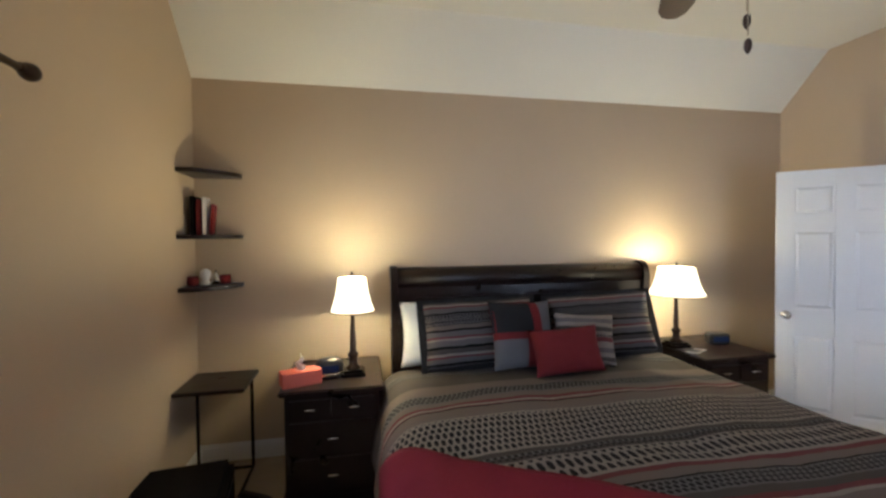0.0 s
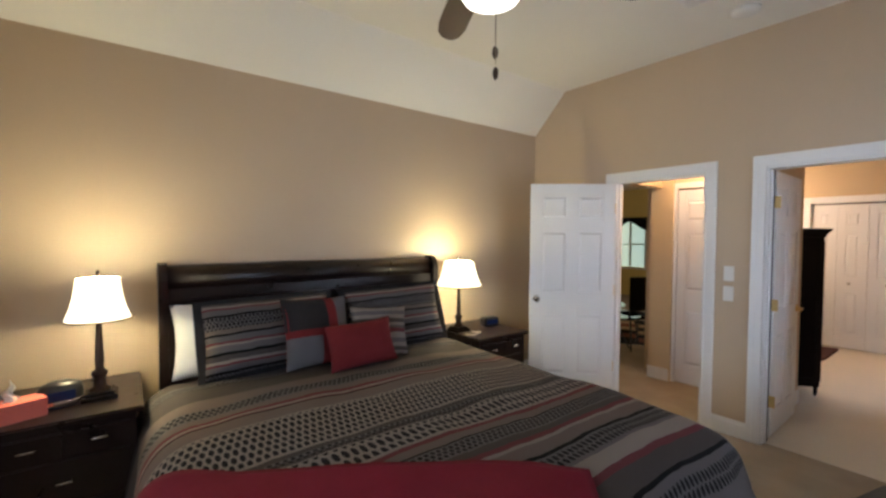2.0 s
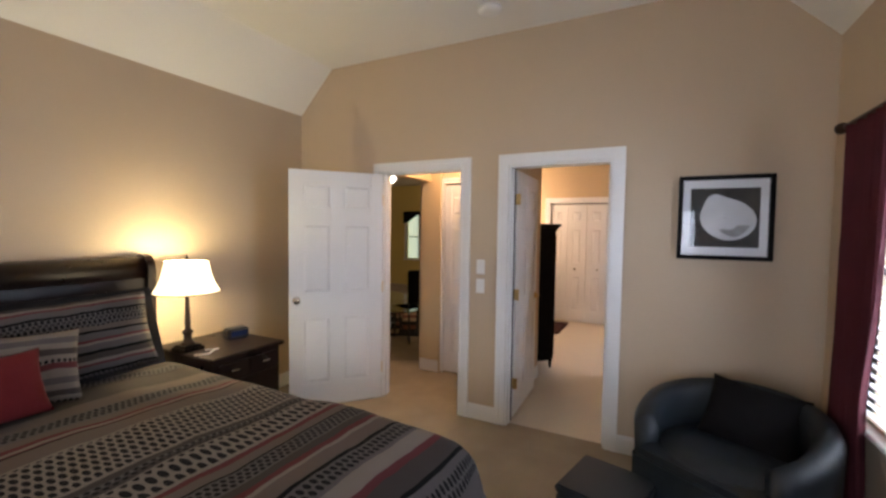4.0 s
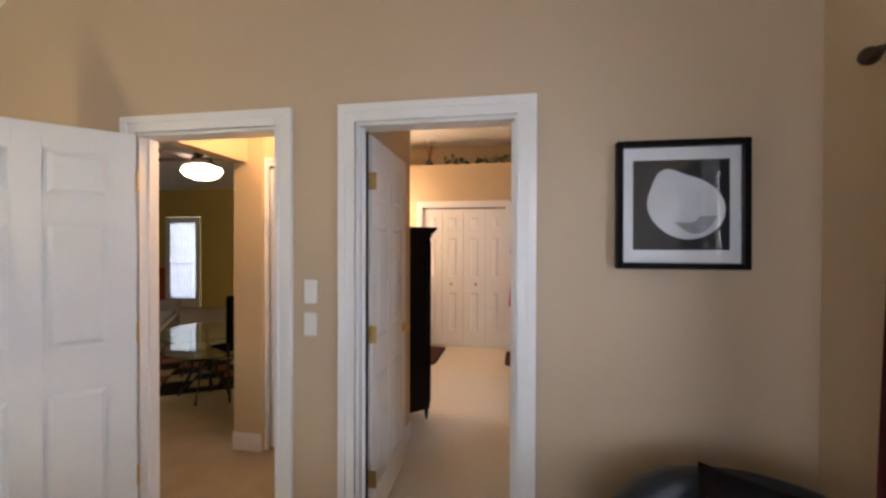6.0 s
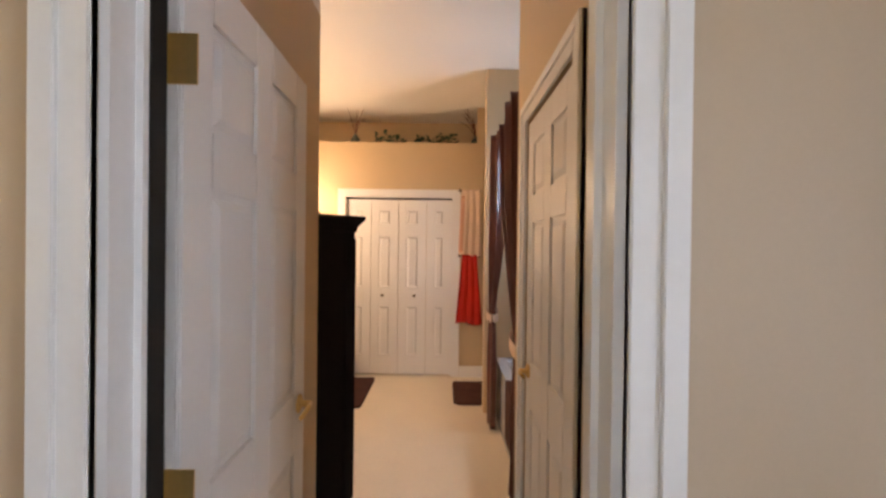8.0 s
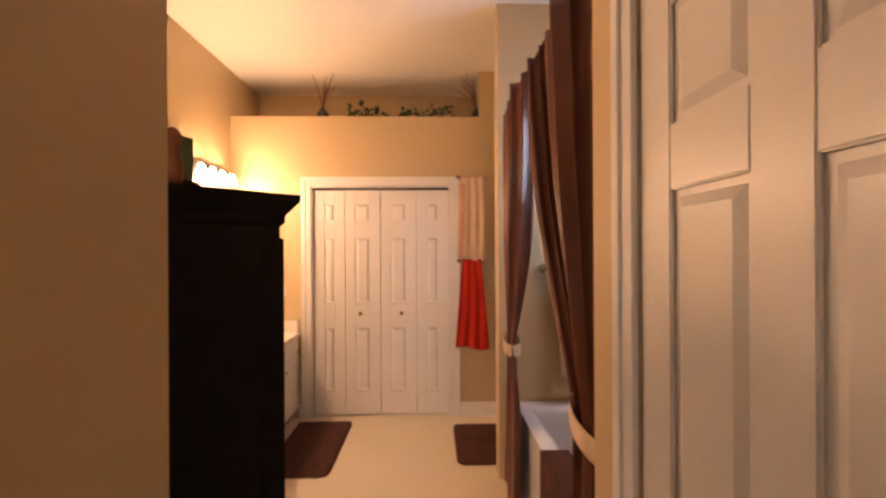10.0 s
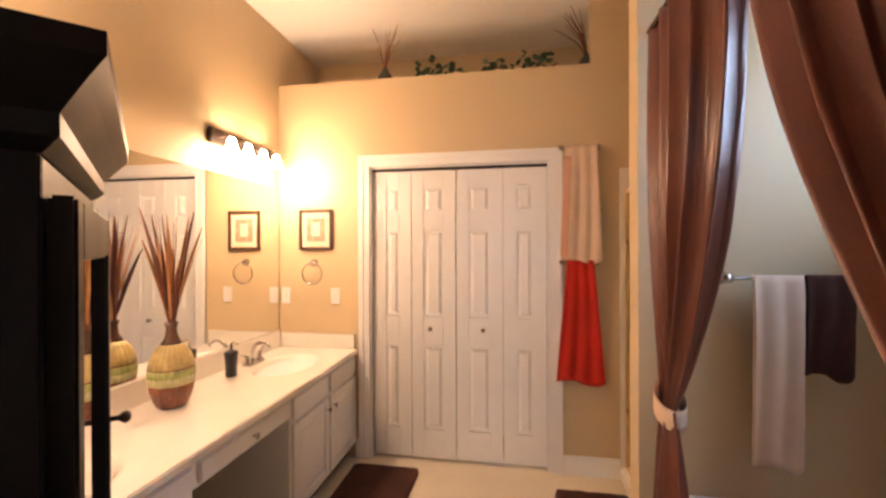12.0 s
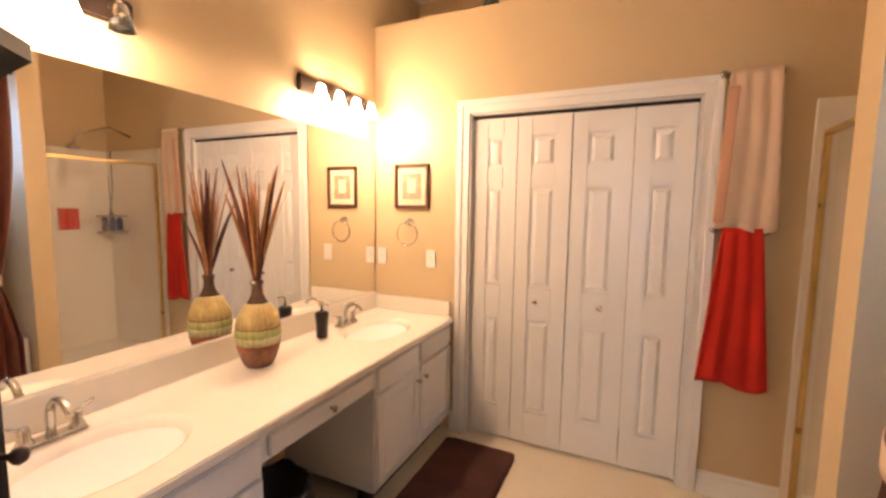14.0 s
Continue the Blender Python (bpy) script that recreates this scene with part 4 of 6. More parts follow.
def petal(u, v):
    # a broad shell: pointed at its top, rounded below, drawn out to one side
    a = 2 * math.pi * u
    r = 0.128 + 0.022 * math.cos(a + 0.25) + 0.034 * max(0, math.cos(a - 1.95)) ** 10 + 0.012 * math.cos(2 * a + 0.6) + 0.020 * max(0, math.cos(a + 0.15)) ** 6
    return (-0.012 + r * math.cos(a) * v * 1.0, -0.0160 - 0.005 * (1 - v ** 2) * (1.2 + math.cos(a - 2.4)), -0.002 + r * math.sin(a) * v * 1.08)


part("flower", sheet(72, 14, petal), M_PETAL, d, "pale grey-white flower shape")
part("flower_fold", sheet(28, 6, lambda u, v: (0.02 + (0.05 + 0.07 * v) * math.cos(-2.0 + 1.7 * u), -0.0275, -0.035 + (0.04 + 0.05 * v * math.sin(math.pi * u)) * math.sin(-2.0 + 1.7 * u))), mat("grey_petal_shade", (0.34, 0.34, 0.35), 0.6, 0, 0.3, 9), d, "grey inner fold of the flower")
g = part("pane", boxes((-PW + F + 0.002, PW - F - 0.002, -0.0015, 0.0015, -PH + F, PH - F)), M_GLASS, d)
g.matrix_basis = pose(0, -0.030, 0, 0, 0, -1.9)
g.visible_shadow = False


# armchair: barrel-backed, with a cushion
def barrel_chair(m):
    d = thing("armchair", m, "blue-black leather barrel armchair beside the window", "armchair")
    ro, ri, zt = 0.43, 0.31, 0.68

    def shell():
        bm = bmesh.new()
        n = 40
        rings = []
        for i in range(n + 1):
            a = radians(-40 + 260 * i / n)
            k = abs(i / n - 0.5) * 2
            top = zt - 0.14 * k ** 2.2
            c, s = math.cos(a), math.sin(a)
            row = []
            for r, z in ((ro - 0.05, 0.06), (ro - 0.01, 0.30), (ro, top - 0.05), (ro - 0.02, top - 0.012), (ro - 0.06, top), (ri + 0.03, top - 0.012), (ri, top - 0.05), (ri + 0.01, 0.36), (ri + 0.03, 0.06)):
                row.append(bm.verts.new((r * c, r * s, z)))
            rings.append(row)
        k = len(rings[0])
        for a, b in zip(rings, rings[1:]):
            for j in range(k):
                bm.faces.new((a[j], a[(j + 1) % k], b[(j + 1) % k], b[j]))
        bm.faces.new(rings[0][::-1]); bm.faces.new(rings[-1])
        return smooth(bm, 50)
    part("backrest", shell(), M_LEATHER, d)
    part("seat", smooth(lathe([(0.28, 0.06), (0.31, 0.10), (0.315, 0.36), (0.315, 0.40), (0.29, 0.435), (0.15, 0.45), (0.002, 0.452)], 32), 60), M_LEATHER, d)
    part("seat_front", boxes((-0.30, 0.30, -0.36, -0.05, 0.06, 0.42), bev=0.03), M_LEATHER, d)
    for x, y in ((-0.26, -0.28), (0.26, -0.28), (-0.22, 0.30), (0.22, 0.30)):
        part("leg", smooth(lathe([(0.018, 0), (0.024, 0.07)], 12)), M_BLACK, d).location = (x, y, 0)
    return d


barrel_chair(pose(4.76, 0.87, 0, 0, 0, -122) @ Matrix.Diagonal((1.0, 1.0, 1.07, 1)))
pillow("chair_cushion", 0.44, 0.36, 0.20, M_BLACKCLOTH, pose(4.84, 0.80, 0.44, -34, 4, -114), "soft black cushion in the armchair")
d = thing("ottoman", pose(4.44, 1.40, 0, 0, 0, -14) @ Matrix.Diagonal((0.88, 0.88, 0.98, 1)), "low black leather storage cube by the armchair", "ottoman")
part("body", boxes((-0.21, 0.21, -0.21, 0.21, 0.02, 0.28), bev=0.012), M_LEATHER, d)
part("lid", boxes((-0.215, 0.215, -0.215, 0.215, 0.285, 0.33), bev=0.012), M_LEATHER, d)
for x in (-0.17, 0.17):
    for y in (-0.17, 0.17):
        part("foot", boxes((x - 0.02, x + 0.02, y - 0.02, y + 0.02, 0, 0.025)), M_BLACK, d)


# curtains
def hang(x0, x1, ztop, zbot, y, folds, depth, nz=26, taper=None, k=10):
    """A curtain with folds; taper(v) -> (left, right) edges at height fraction v from the top."""
    nu = folds * k

    def place(u, v):
        a, b = taper(v) if taper else (x0, x1)
        ph = 2 * math.pi * folds * u + 0.6 * math.sin(3 * v + 5 * u)
        squeeze = (b - a) / max(0.01, x1 - x0)
        return (a + (b - a) * u + 0.008 * math.sin(2 * ph), y + depth * (0.55 + 0.45 * min(1, squeeze)) * math.sin(ph) * (0.7 + 0.3 * math.sin(5 * u + 2)), ztop + (zbot - ztop) * v)
    return sheet(nu, nz, place)


d = thing("curtain", pose(0, 0, 0), "dark plum window curtain hanging to the floor", "curtain", "bedroom curtains")
part("cloth", hang(4.66, 5.04, 2.09, 0.02, YS + 0.07, 5, 0.028, taper=lambda v: (4.57 + 0.04 * v + 0.08 * math.exp(-((v - 0.62) / 0.16) ** 2), 5.05)), M_PLUM, d, thick=0.003)
d = thing("curtain", pose(0, 0, 0), "dark plum window curtain hanging to the floor", "curtain", "bedroom curtains")
part("cloth", hang(3.86, 4.14, 2.09, 0.02, YS + 0.07, 5, 0.028), M_PLUM, d, thick=0.003)
FIN = [(0.004, 0), (0.016, 0.004), (0.010, 0.012), (0.018, 0.02), (0.028, 0.035), (0.030, 0.05), (0.024, 0.066), (0.006, 0.078), (0.001, 0.08)]


def rod(p, q, label):
    d = thing("curtain_rod", Matrix(), label, "curtain rod", "curtain rods")
    part("pole", tube([p, q], 0.012, 10), M_BRONZE, d)
    v = (Vector(q) - Vector(p)).normalized()
    for e, w in ((Vector(p), -v), (Vector(q), v)):
        bm = lathe(FIN, 16)
        bm.transform(Matrix.Translation(e) @ w.to_track_quat("Z", "Y").to_matrix().to_4x4())
        part("finial", smooth(bm), M_BRONZE, d)
    inward = Vector((0, -1, 0)) if abs(v.x) > 0.5 else Vector((-1, 0, 0))
    for e in (Vector(p) + v * 0.05, Vector(q) - v * 0.05):
        part("bracket", tube([e, e + inward * 0.07], 0.008, 8), M_BRONZE, d)
    return d


rod((3.80, YS + 0.07, 2.10), (5.07, YS + 0.07, 2.10), "dark bronze rod with ball finials over the window")
rod((XW + 0.09, 0.80, 2.10), (XW + 0.09, 2.80, 2.10), "dark bronze rod with ball finials over the side window")

# ceiling fan
fan = thing("ceiling_fan", pose(2.66, 2.27, 0), "dark ceiling fan with brown blades and a frosted light bowl", "ceiling fan")
part("downrod", lathe([(0.06, 3.085), (0.06, 3.05), (0.018, 3.02), (0.015, 2.70), (0.03, 2.68)], 20), M_BRONZE, fan)
part("motor", smooth(lathe([(0.05, 2.69), (0.11, 2.66), (0.13, 2.60), (0.12, 2.54), (0.07, 2.50), (0.05, 2.46), (0.06, 2.44), (0.002, 2.44)], 28)), M_BRONZE, fan)
part("light_bowl", smooth(lathe([(0.07, 2.44), (0.12, 2.41), (0.125, 2.38), (0.09, 2.33), (0.03, 2.305), (0.002, 2.30)], 28)), emitter("lit_fan_bowl", (1.0, 0.86, 0.64), 4.0), fan, "frosted glass bowl, lit")
WOODBL = mat("fan_blade_wood", (0.055, 0.022, 0.014), 0.4, 0, 0.35, 9, 60, 0.1, 0.001)
for i in range(5):
    a = 64 + 72 * i
    bm = bmesh.new()
    out = [(0.20, -0.05), (0.42, -0.062), (0.62, -0.066), (0.70, -0.055), (0.745, -0.03), (0.755, 0.0), (0.745, 0.03), (0.70, 0.055), (0.62, 0.066), (0.42, 0.062), (0.20, 0.05)]
    lo = [bm.verts.new((x, y, -0.004)) for x, y in out]; hi = [bm.verts.new((x, y, 0.004)) for x, y in out]
    for j in range(len(out)):
        q = (j + 1) % len(out)
        bm.faces.new((lo[j], lo[q], hi[q], hi[j]))
    bm.faces.new(lo[::-1]); bm.faces.new(hi)
    bl = part("blade", bm, WOODBL, fan)
    bl.matrix_basis = pose(0, 0, 2.545, 0, 0, a) @ pose(0, 0, 0, 11, 0, 0)
    br = part("blade_arm", boxes((0.10, 0.24, -0.018, 0.018, -0.012, -0.004), bev=0.003), M_BRONZE, fan)
    br.matrix_basis = pose(0, 0, 2.545, 0, 0, a) @ pose(0, 0, 0, 11, 0, 0)
for dx, dy, z in ((-0.012, -0.035, 2.075), (0.0, -0.02, 2.15)):
    bm = tube([(dx, dy, 2.45), (dx, dy, z + 0.03)], 0.0018, 6)
    pc = part("pull_chain", bm, M_CHROME, fan)
    part("pull_fob", smooth(lathe([(0.003, z + 0.02), (0.009, z + 0.012), (0.010, z - 0.005), (0.006, z - 0.016), (0.002, z - 0.022)], 12, dx, dy)), M_BRONZE, fan)

# ceiling vent and smoke alarm
d = thing("ceiling_vent", pose(4.62, 2.36, ZC - 0.001, 0, 0, 90), "white slatted ceiling air vent", "vent")
part("frame", boxes((-0.17, 0.17, -0.095, -0.075, -0.012, 0), (-0.17, 0.17, 0.075, 0.095, -0.012, 0), (-0.17, -0.15, -0.075, 0.075, -0.012, 0), (0.15, 0.17, -0.075, 0.075, -0.012, 0), bev=0.002), M_PLASTIC, d)
part("backing", boxes((-0.15, 0.15, -0.075, 0.075, -0.003, -0.001)), M_SHADOWGAP, d)
for i in range(9):
    part("slat", boxes((-0.15, 0.15, -0.072 + i * 0.017, -0.062 + i * 0.017, -0.010, -0.004)), M_PLASTIC, d)
d = thing("smoke_alarm", pose(5.04, 2.30, ZC), "round cream smoke alarm on the ceiling", "smoke alarm")
part("housing", smooth(lathe([(0.085, 0), (0.083, -0.02), (0.055, -0.035), (0.03, -0.038), (0.002, -0.038)], 24)), M_PLASTIC, d)


# ---- bathroom things ----
CT = 0.765
VX0, VX1, VF = 6.705, XB - 0.003, 2.985


def cabinet(x0, x1, doors, fronts, label):
    d = thing("vanity_cabinet", pose(x0, VF + 0.02, 0), label, "cabinet", "vanity cabinets")
    w = x1 - x0
    part("body", boxes((0, w, 0.0, YM - VF - 0.025, 0.09, CT - 0.03)), M_WHITE, d)
    part("toe_kick", boxes((0.0, w, 0.06, 0.10, 0, 0.09)), M_SHADOWGAP, d)
    for i in range(fronts):
        a, b = i * w / fronts + 0.012, (i + 1) * w / fronts - 0.012
        part("drawer_front", boxes((a, b, -0.018, 0, 0.60, 0.715), bev=0.006), M_WHITE, d)
    for i in range(doors):
        a, b = i * w / doors + 0.012, (i + 1) * w / doors - 0.012
        bm = boxes((a, b, -0.012, 0, 0.115, 0.58), (a, a + 0.05, -0.020, -0.012, 0.115, 0.58), (b - 0.05, b, -0.020, -0.012, 0.115, 0.58), (a + 0.05, b - 0.05, -0.020, -0.012, 0.115, 0.165), (a + 0.05, b - 0.05, -0.020, -0.012, 0.53, 0.58), bev=0.003)
        raised(bm, a + 0.058, b - 0.058, 0.173, 0.522, -0.0119, -1, 0.008, 0.02)
        dr = part("door", bm, M_WHITE, d)
        kx = b - 0.03 if i % 2 == 0 else a + 0.03
        bm = lathe([(0.006, 0), (0.005, 0.012), (0.014, 0.018), (0.013, 0.026), (0.002, 0.028)], 14)
        bm.transform(Matrix.Translation((kx, -0.020, 0.515)) @ Matrix.Rotation(radians(90), 4, "X"))
        part("knob", smooth(bm), M_CHROME, dr, "small nickel knob")
    return d


cabinet(8.735, VX1, 2, 2, "white vanity cabinet with two panelled doors")
cabinet(VX0, 8.085, 3, 3, "white vanity cabinet under the near basin")
d = thing("vanity_desk", pose(8.087, VF + 0.02, 0), "white vanity desk section with one drawer", "vanity")
part("box", boxes((0.0, 0.646, 0.0, 0.40, 0.62, CT - 0.03)), M_WHITE, d)
part("drawer_front", boxes((0.02, 0.626, -0.018, 0, 0.635, 0.715), bev=0.006), M_WHITE, d)
bm = lathe([(0.006, 0), (0.005, 0.012), (0.014, 0.018), (0.013, 0.026), (0.002, 0.028)], 14)
bm.transform(Matrix.Translation((0.323, -0.018, 0.675)) @ Matrix.Rotation(radians(90), 4, "X"))
part("knob", smooth(bm), M_CHROME, d, "small nickel knob")

# countertop with two moulded oval basins, backsplash and side splash
top = thing("countertop", pose(0, 0, 0), "cream cultured marble countertop with two moulded basins", "countertop")
BAS = ((7.76, 3.255), (9.16, 3.265))
RX, RY = 0.235, 0.165


def slab(u, v):
    x, y = VX0 + (VX1 - VX0) * u, VF + (YM - 0.022 - VF) * v
    z = CT
    for bx, by in BAS:
        q = math.hypot((x - bx) / RX, (y - by) / RY)
        if q < 1.08:
            k = min(1, max(0, (1.08 - q) / 0.5))
            z = CT - 0.11 * (k * k * (3 - 2 * k)) - 0.02 * max(0, 1 - q)
    return (x, y, z)


part("top_surface", sheet(220, 56, slab), M_MARBLE, top)
part("front_edge", boxes((VX0, VX1, VF - 0.012, VF + 0.006, CT - 0.034, CT + 0.0005), bev=0.005), M_MARBLE, top)
for a, b in ((VX0, 7.50), (8.03, 8.90), (9.42, VX1)):
    part("underside", boxes((a, b, VF + 0.006, YM - 0.003, CT - 0.029, CT - 0.004)), M_MARBLE, top)
part("backsplash", boxes((VX0, VX1 - 0.022, YM - 0.022, YM - 0.002, CT, 0.885), bev=0.004), M_MARBLE, top)
part("side_splash", boxes((VX1 - 0.022, VX1, VF + 0.01, YM - 0.002, CT, 0.868), bev=0.004), M_MARBLE, top)
for bx, by in BAS:
    part("drain", smooth(lathe([(0.024, CT - 0.132), (0.024, CT - 0.124), (0.018, CT - 0.122), (0.002, CT - 0.123)], 18, bx, by)), M_CHROME, top, "nickel basin drain")


def faucet(m):
    d = thing("faucet", m, "brushed nickel two-handle faucet on the countertop", "faucet", "basin faucets")
    part("base_plate", boxes((-0.085, 0.085, -0.03, 0.03, 0, 0.016), bev=0.007), M_CHROME, d)
    pts = [(0, 0.005 - 0.13 * math.sin(a) * 0.5 - 0.065 * (1 - math.cos(a)) * 0.5, 0.016 + 0.06 + 0.075 * math.sin(a)) for a in [math.pi * 0.9 * i / 12 for i in range(13)]]
    part("spout", smooth(tube([(0, 0.005, 0.014), (0, 0.005, 0.05)] + [(0, 0.005 - 0.062 * (1 - math.cos(math.pi * 0.86 * i / 12)), 0.07 + 0.062 * math.sin(math.pi * 0.86 * i / 12)) for i in range(13)], 0.013, 12, taper=0.010)), M_CHROME, d)
    for s in (-1, 1):
        h = part("handle", smooth(lathe([(0.021, 0.014), (0.022, 0.02), (0.014, 0.035), (0.016, 0.055), (0.011, 0.066), (0.002, 0.068)], 16, s * 0.062, 0)), M_CHROME, d)
        part("lever", smooth(tube([(s * 0.062, 0, 0.058), (s * 0.085, 0.005, 0.068), (s * 0.118, 0.012, 0.078)], 0.007, 8, taper=0.005)), M_CHROME, h)
    return d


for bx, by in BAS:
    faucet(pose(bx - 0.02, 3.475, CT))

# mirror over the counter
tagged(part("wall_mirror", boxes((VX0, XB - 0.02, YM - 0.008, YM - 0.003, 0.888, 1.918)), M_MIRROR), "large frameless mirror above the vanity", "mirror")


def light_bar(x0, unlit, label):
    d = thing("vanity_light", pose(x0, YM, 2.12), label, "wall light", "vanity lights")
    part("back_plate", boxes((0, 0.62, -0.028, -0.001, -0.045, 0.045), bev=0.008), M_BRONZE, d)
    for i in range(4):
        x = 0.08 + i * 0.153
        a = part("arm", smooth(tube([(x, -0.028, 0.0), (x, -0.085, 0.012), (x, -0.10, -0.01)], 0.009, 8)), M_CHROME, d)
        on = i != unlit
        part("glass_shade", smooth(lathe([(0.014, -0.006), (0.020, -0.016), (0.026, -0.045), (0.040, -0.088), (0.037, -0.088), (0.022, -0.045), (0.002, -0.02)], 18, x, -0.10)), M_BULB if on else M_BULBOFF, d, "glowing frosted glass shade" if on else "unlit frosted glass shade")
    return d


light_bar(8.87, -1, "dark bronze bar with four lit glass shades")
light_bar(7.46, 3, "dark bronze bar with glass shades, one unlit")
for x in (9.02, 9.33, 7.62, 7.86):
    lamp("vanity_bulb", "POINT", 20, BATHW, pose(x, YM - 0.13, 2.0), 0.04)

# vase with dried reeds
def vase(m):
    d = thing("vase", m, "ribbed ceramic vase in brown, olive and cream bands", "vase")
    rng = random.Random(3)

    def ribbed(prof):
        bm = lathe(prof, 110)
        for v in bm.verts:
            r = math.hypot(v.co.x, v.co.y)
            if r > 0.03:
                k = 1 - 0.075 * (1 - abs(math.sin(11 * math.atan2(v.co.y, v.co.x)))) ** 1.5
                v.co.x *= k; v.co.y *= k
        return smooth(bm, 70)
    part("foot", ribbed([(0.058, 0), (0.068, 0.008), (0.084, 0.04), (0.096, 0.075), (0.102, 0.105)]), M_VASE1, d, "reddish brown glazed foot")
    part("lower_band", ribbed([(0.102, 0.105), (0.105, 0.125), (0.1065, 0.14)]), M_VASE3, d, "cream glazed band")
    part("belly", ribbed([(0.1065, 0.14), (0.106, 0.158), (0.104, 0.175)]), M_VASE2, d, "pale green glazed belly")
    part("dark_line", ribbed([(0.1045, 0.175), (0.104, 0.181)]), M_VASE1, d)
    part("upper_band", ribbed([(0.104, 0.181), (0.098, 0.208), (0.086, 0.238), (0.068, 0.265), (0.050, 0.283)]), M_VASE4, d, "straw yellow ribbed shoulder")
    part("neck", smooth(lathe([(0.050, 0.283), (0.038, 0.298), (0.027, 0.322), (0.024, 0.352), (0.031, 0.378), (0.026, 0.378), (0.018, 0.355), (0.002, 0.34)], 28)), M_NECK, d, "dark brown glazed neck")
    for i in range(46):
        a, tilt, h = rng.uniform(0, 6.28), rng.uniform(0.01, 0.15), rng.uniform(0.28, 0.56)
        c, sn, bend = math.cos(a), math.sin(a), rng.uniform(-0.03, 0.03)

        def along(k):
            o = 0.010 + tilt * k ** 1.35
            return Vector((c * o - sn * bend * k * k, (sn * o + c * bend * k * k) * 0.8, 0.345 + h * k))
        if i % 3 == 0:
            part("reed", tube([along(k / 5) for k in range(6)], 0.0024, 5, taper=0.0008), M_TWIG, d)
        else:
            # a dry leaf blade, widest past its middle and twisted
            wd, tw, lo = rng.uniform(0.005, 0.013), rng.uniform(0, 3.1), rng.uniform(0.0, 0.35)
            turn = rng.uniform(-1.2, 1.2)

            def blade(u, v):
                k = lo + (1 - lo) * v
                q = tw + turn * v
                half = (u - 0.5) * 2 * wd * math.sin(math.pi * min(0.97, 0.08 + 0.9 * v ** 0.8)) ** 0.7
                return along(k) + Vector((math.cos(q) * half, math.sin(q) * half, 0.25 * abs(half)))
            part("leaf_blade", sheet(3, 10, blade), (M_STRAW, M_TWIG, M_STRAW, M_HUSK)[(i // 2) % 4], d, thick=0.0012)
    return d


vase(pose(8.445, 3.415, CT) @ Matrix.Diagonal((0.9, 0.9, 1.0, 1)))
d = thing("soap_dispenser", pose(8.885, 3.44, CT), "black pump soap dispenser on the countertop", "soap dispenser")
part("bottle", smooth(lathe([(0.026, 0), (0.030, 0.005), (0.031, 0.06), (0.036, 0.11), (0.037, 0.135), (0.02, 0.145), (0.002, 0.146)], 22)), M_BLACKPL, d)
part("pump", smooth(tube([(0, 0, 0.145), (0, 0, 0.185), (0, -0.012, 0.190), (-0.008, -0.05, 0.182)], 0.007, 8)), M_CHROME, d, "chrome pump nozzle")

# small framed print, towel ring
d = thing("small_picture", pose(XB - 0.001, 3.288, 1.611, 0, 0, -90), "small brown framed sepia print", "picture")
w, h, f = 0.128, 0.146, 0.022
part("picture_frame", boxes((-w, -w + f, -0.022, 0, -h, h), (w - f, w, -0.022, 0, -h, h), (-w + f, w - f, -0.022, 0, h - f, h), (-w + f, w - f, -0.022, 0, -h, -h + f), bev=0.004), M_FRAMEWOOD, d)
part("mat_board", boxes((-w + f, w - f, -0.008, -0.003, -h + f, h - f)), M_CREAMTOWEL, d)
part("print", boxes((-0.07, 0.07, -0.011, -0.008, -0.085, 0.085)), M_SEPIA, d)
part("figure", boxes((-0.03, 0.03, -0.0125, -0.011, -0.045, 0.05), bev=0.0005), M_CREAMTOWEL, d)
d = thing("towel_ring", pose(XB, 3.300, 1.375, 0, 0, -90), "nickel towel ring with no towel", "towel ring")
bm = lathe([(0.026, 0), (0.026, 0.008), (0.012, 0.016), (0.010, 0.045), (0.014, 0.05), (0.002, 0.055)], 18)
bm.transform(Matrix.Rotation(radians(90), 4, "X"))
part("mount", smooth(bm), M_CHROME, d)
part("ring", smooth(tube([(0.075 * math.sin(2 * math.pi * i / 28), -0.045, -0.078 + 0.075 * math.cos(2 * math.pi * i / 28)) for i in range(29)], 0.005, 8)), M_CHROME, d)


def hung_towel(name, y0, y1, z1, z0, mt, label, spread=0.0, folds=3, x=XB - 0.05):
    d = thing(name, Matrix(), label, "towel")

    def place(u, v):
        sp = 1 + spread * v
        yy = (y0 + y1) / 2 + (u - 0.5) * (y1 - y0) * sp
        return (x - 0.012 - (0.003 + 0.004 * v) * math.sin(2 * math.pi * folds * u + 0.7 * math.sin(4 * v)) - 0.012 * math.sin(math.pi * min(1, v * 2)) * 0.5, yy, z1 + (z0 - z1) * v - 0.018 * v * math.sin(math.pi * u * 2 + 0.5) - 0.020 * v ** 6 * math.sin(math.pi * u))
    part("cloth", sheet(44, 26, place), mt, d, thick=0.010)
    return d


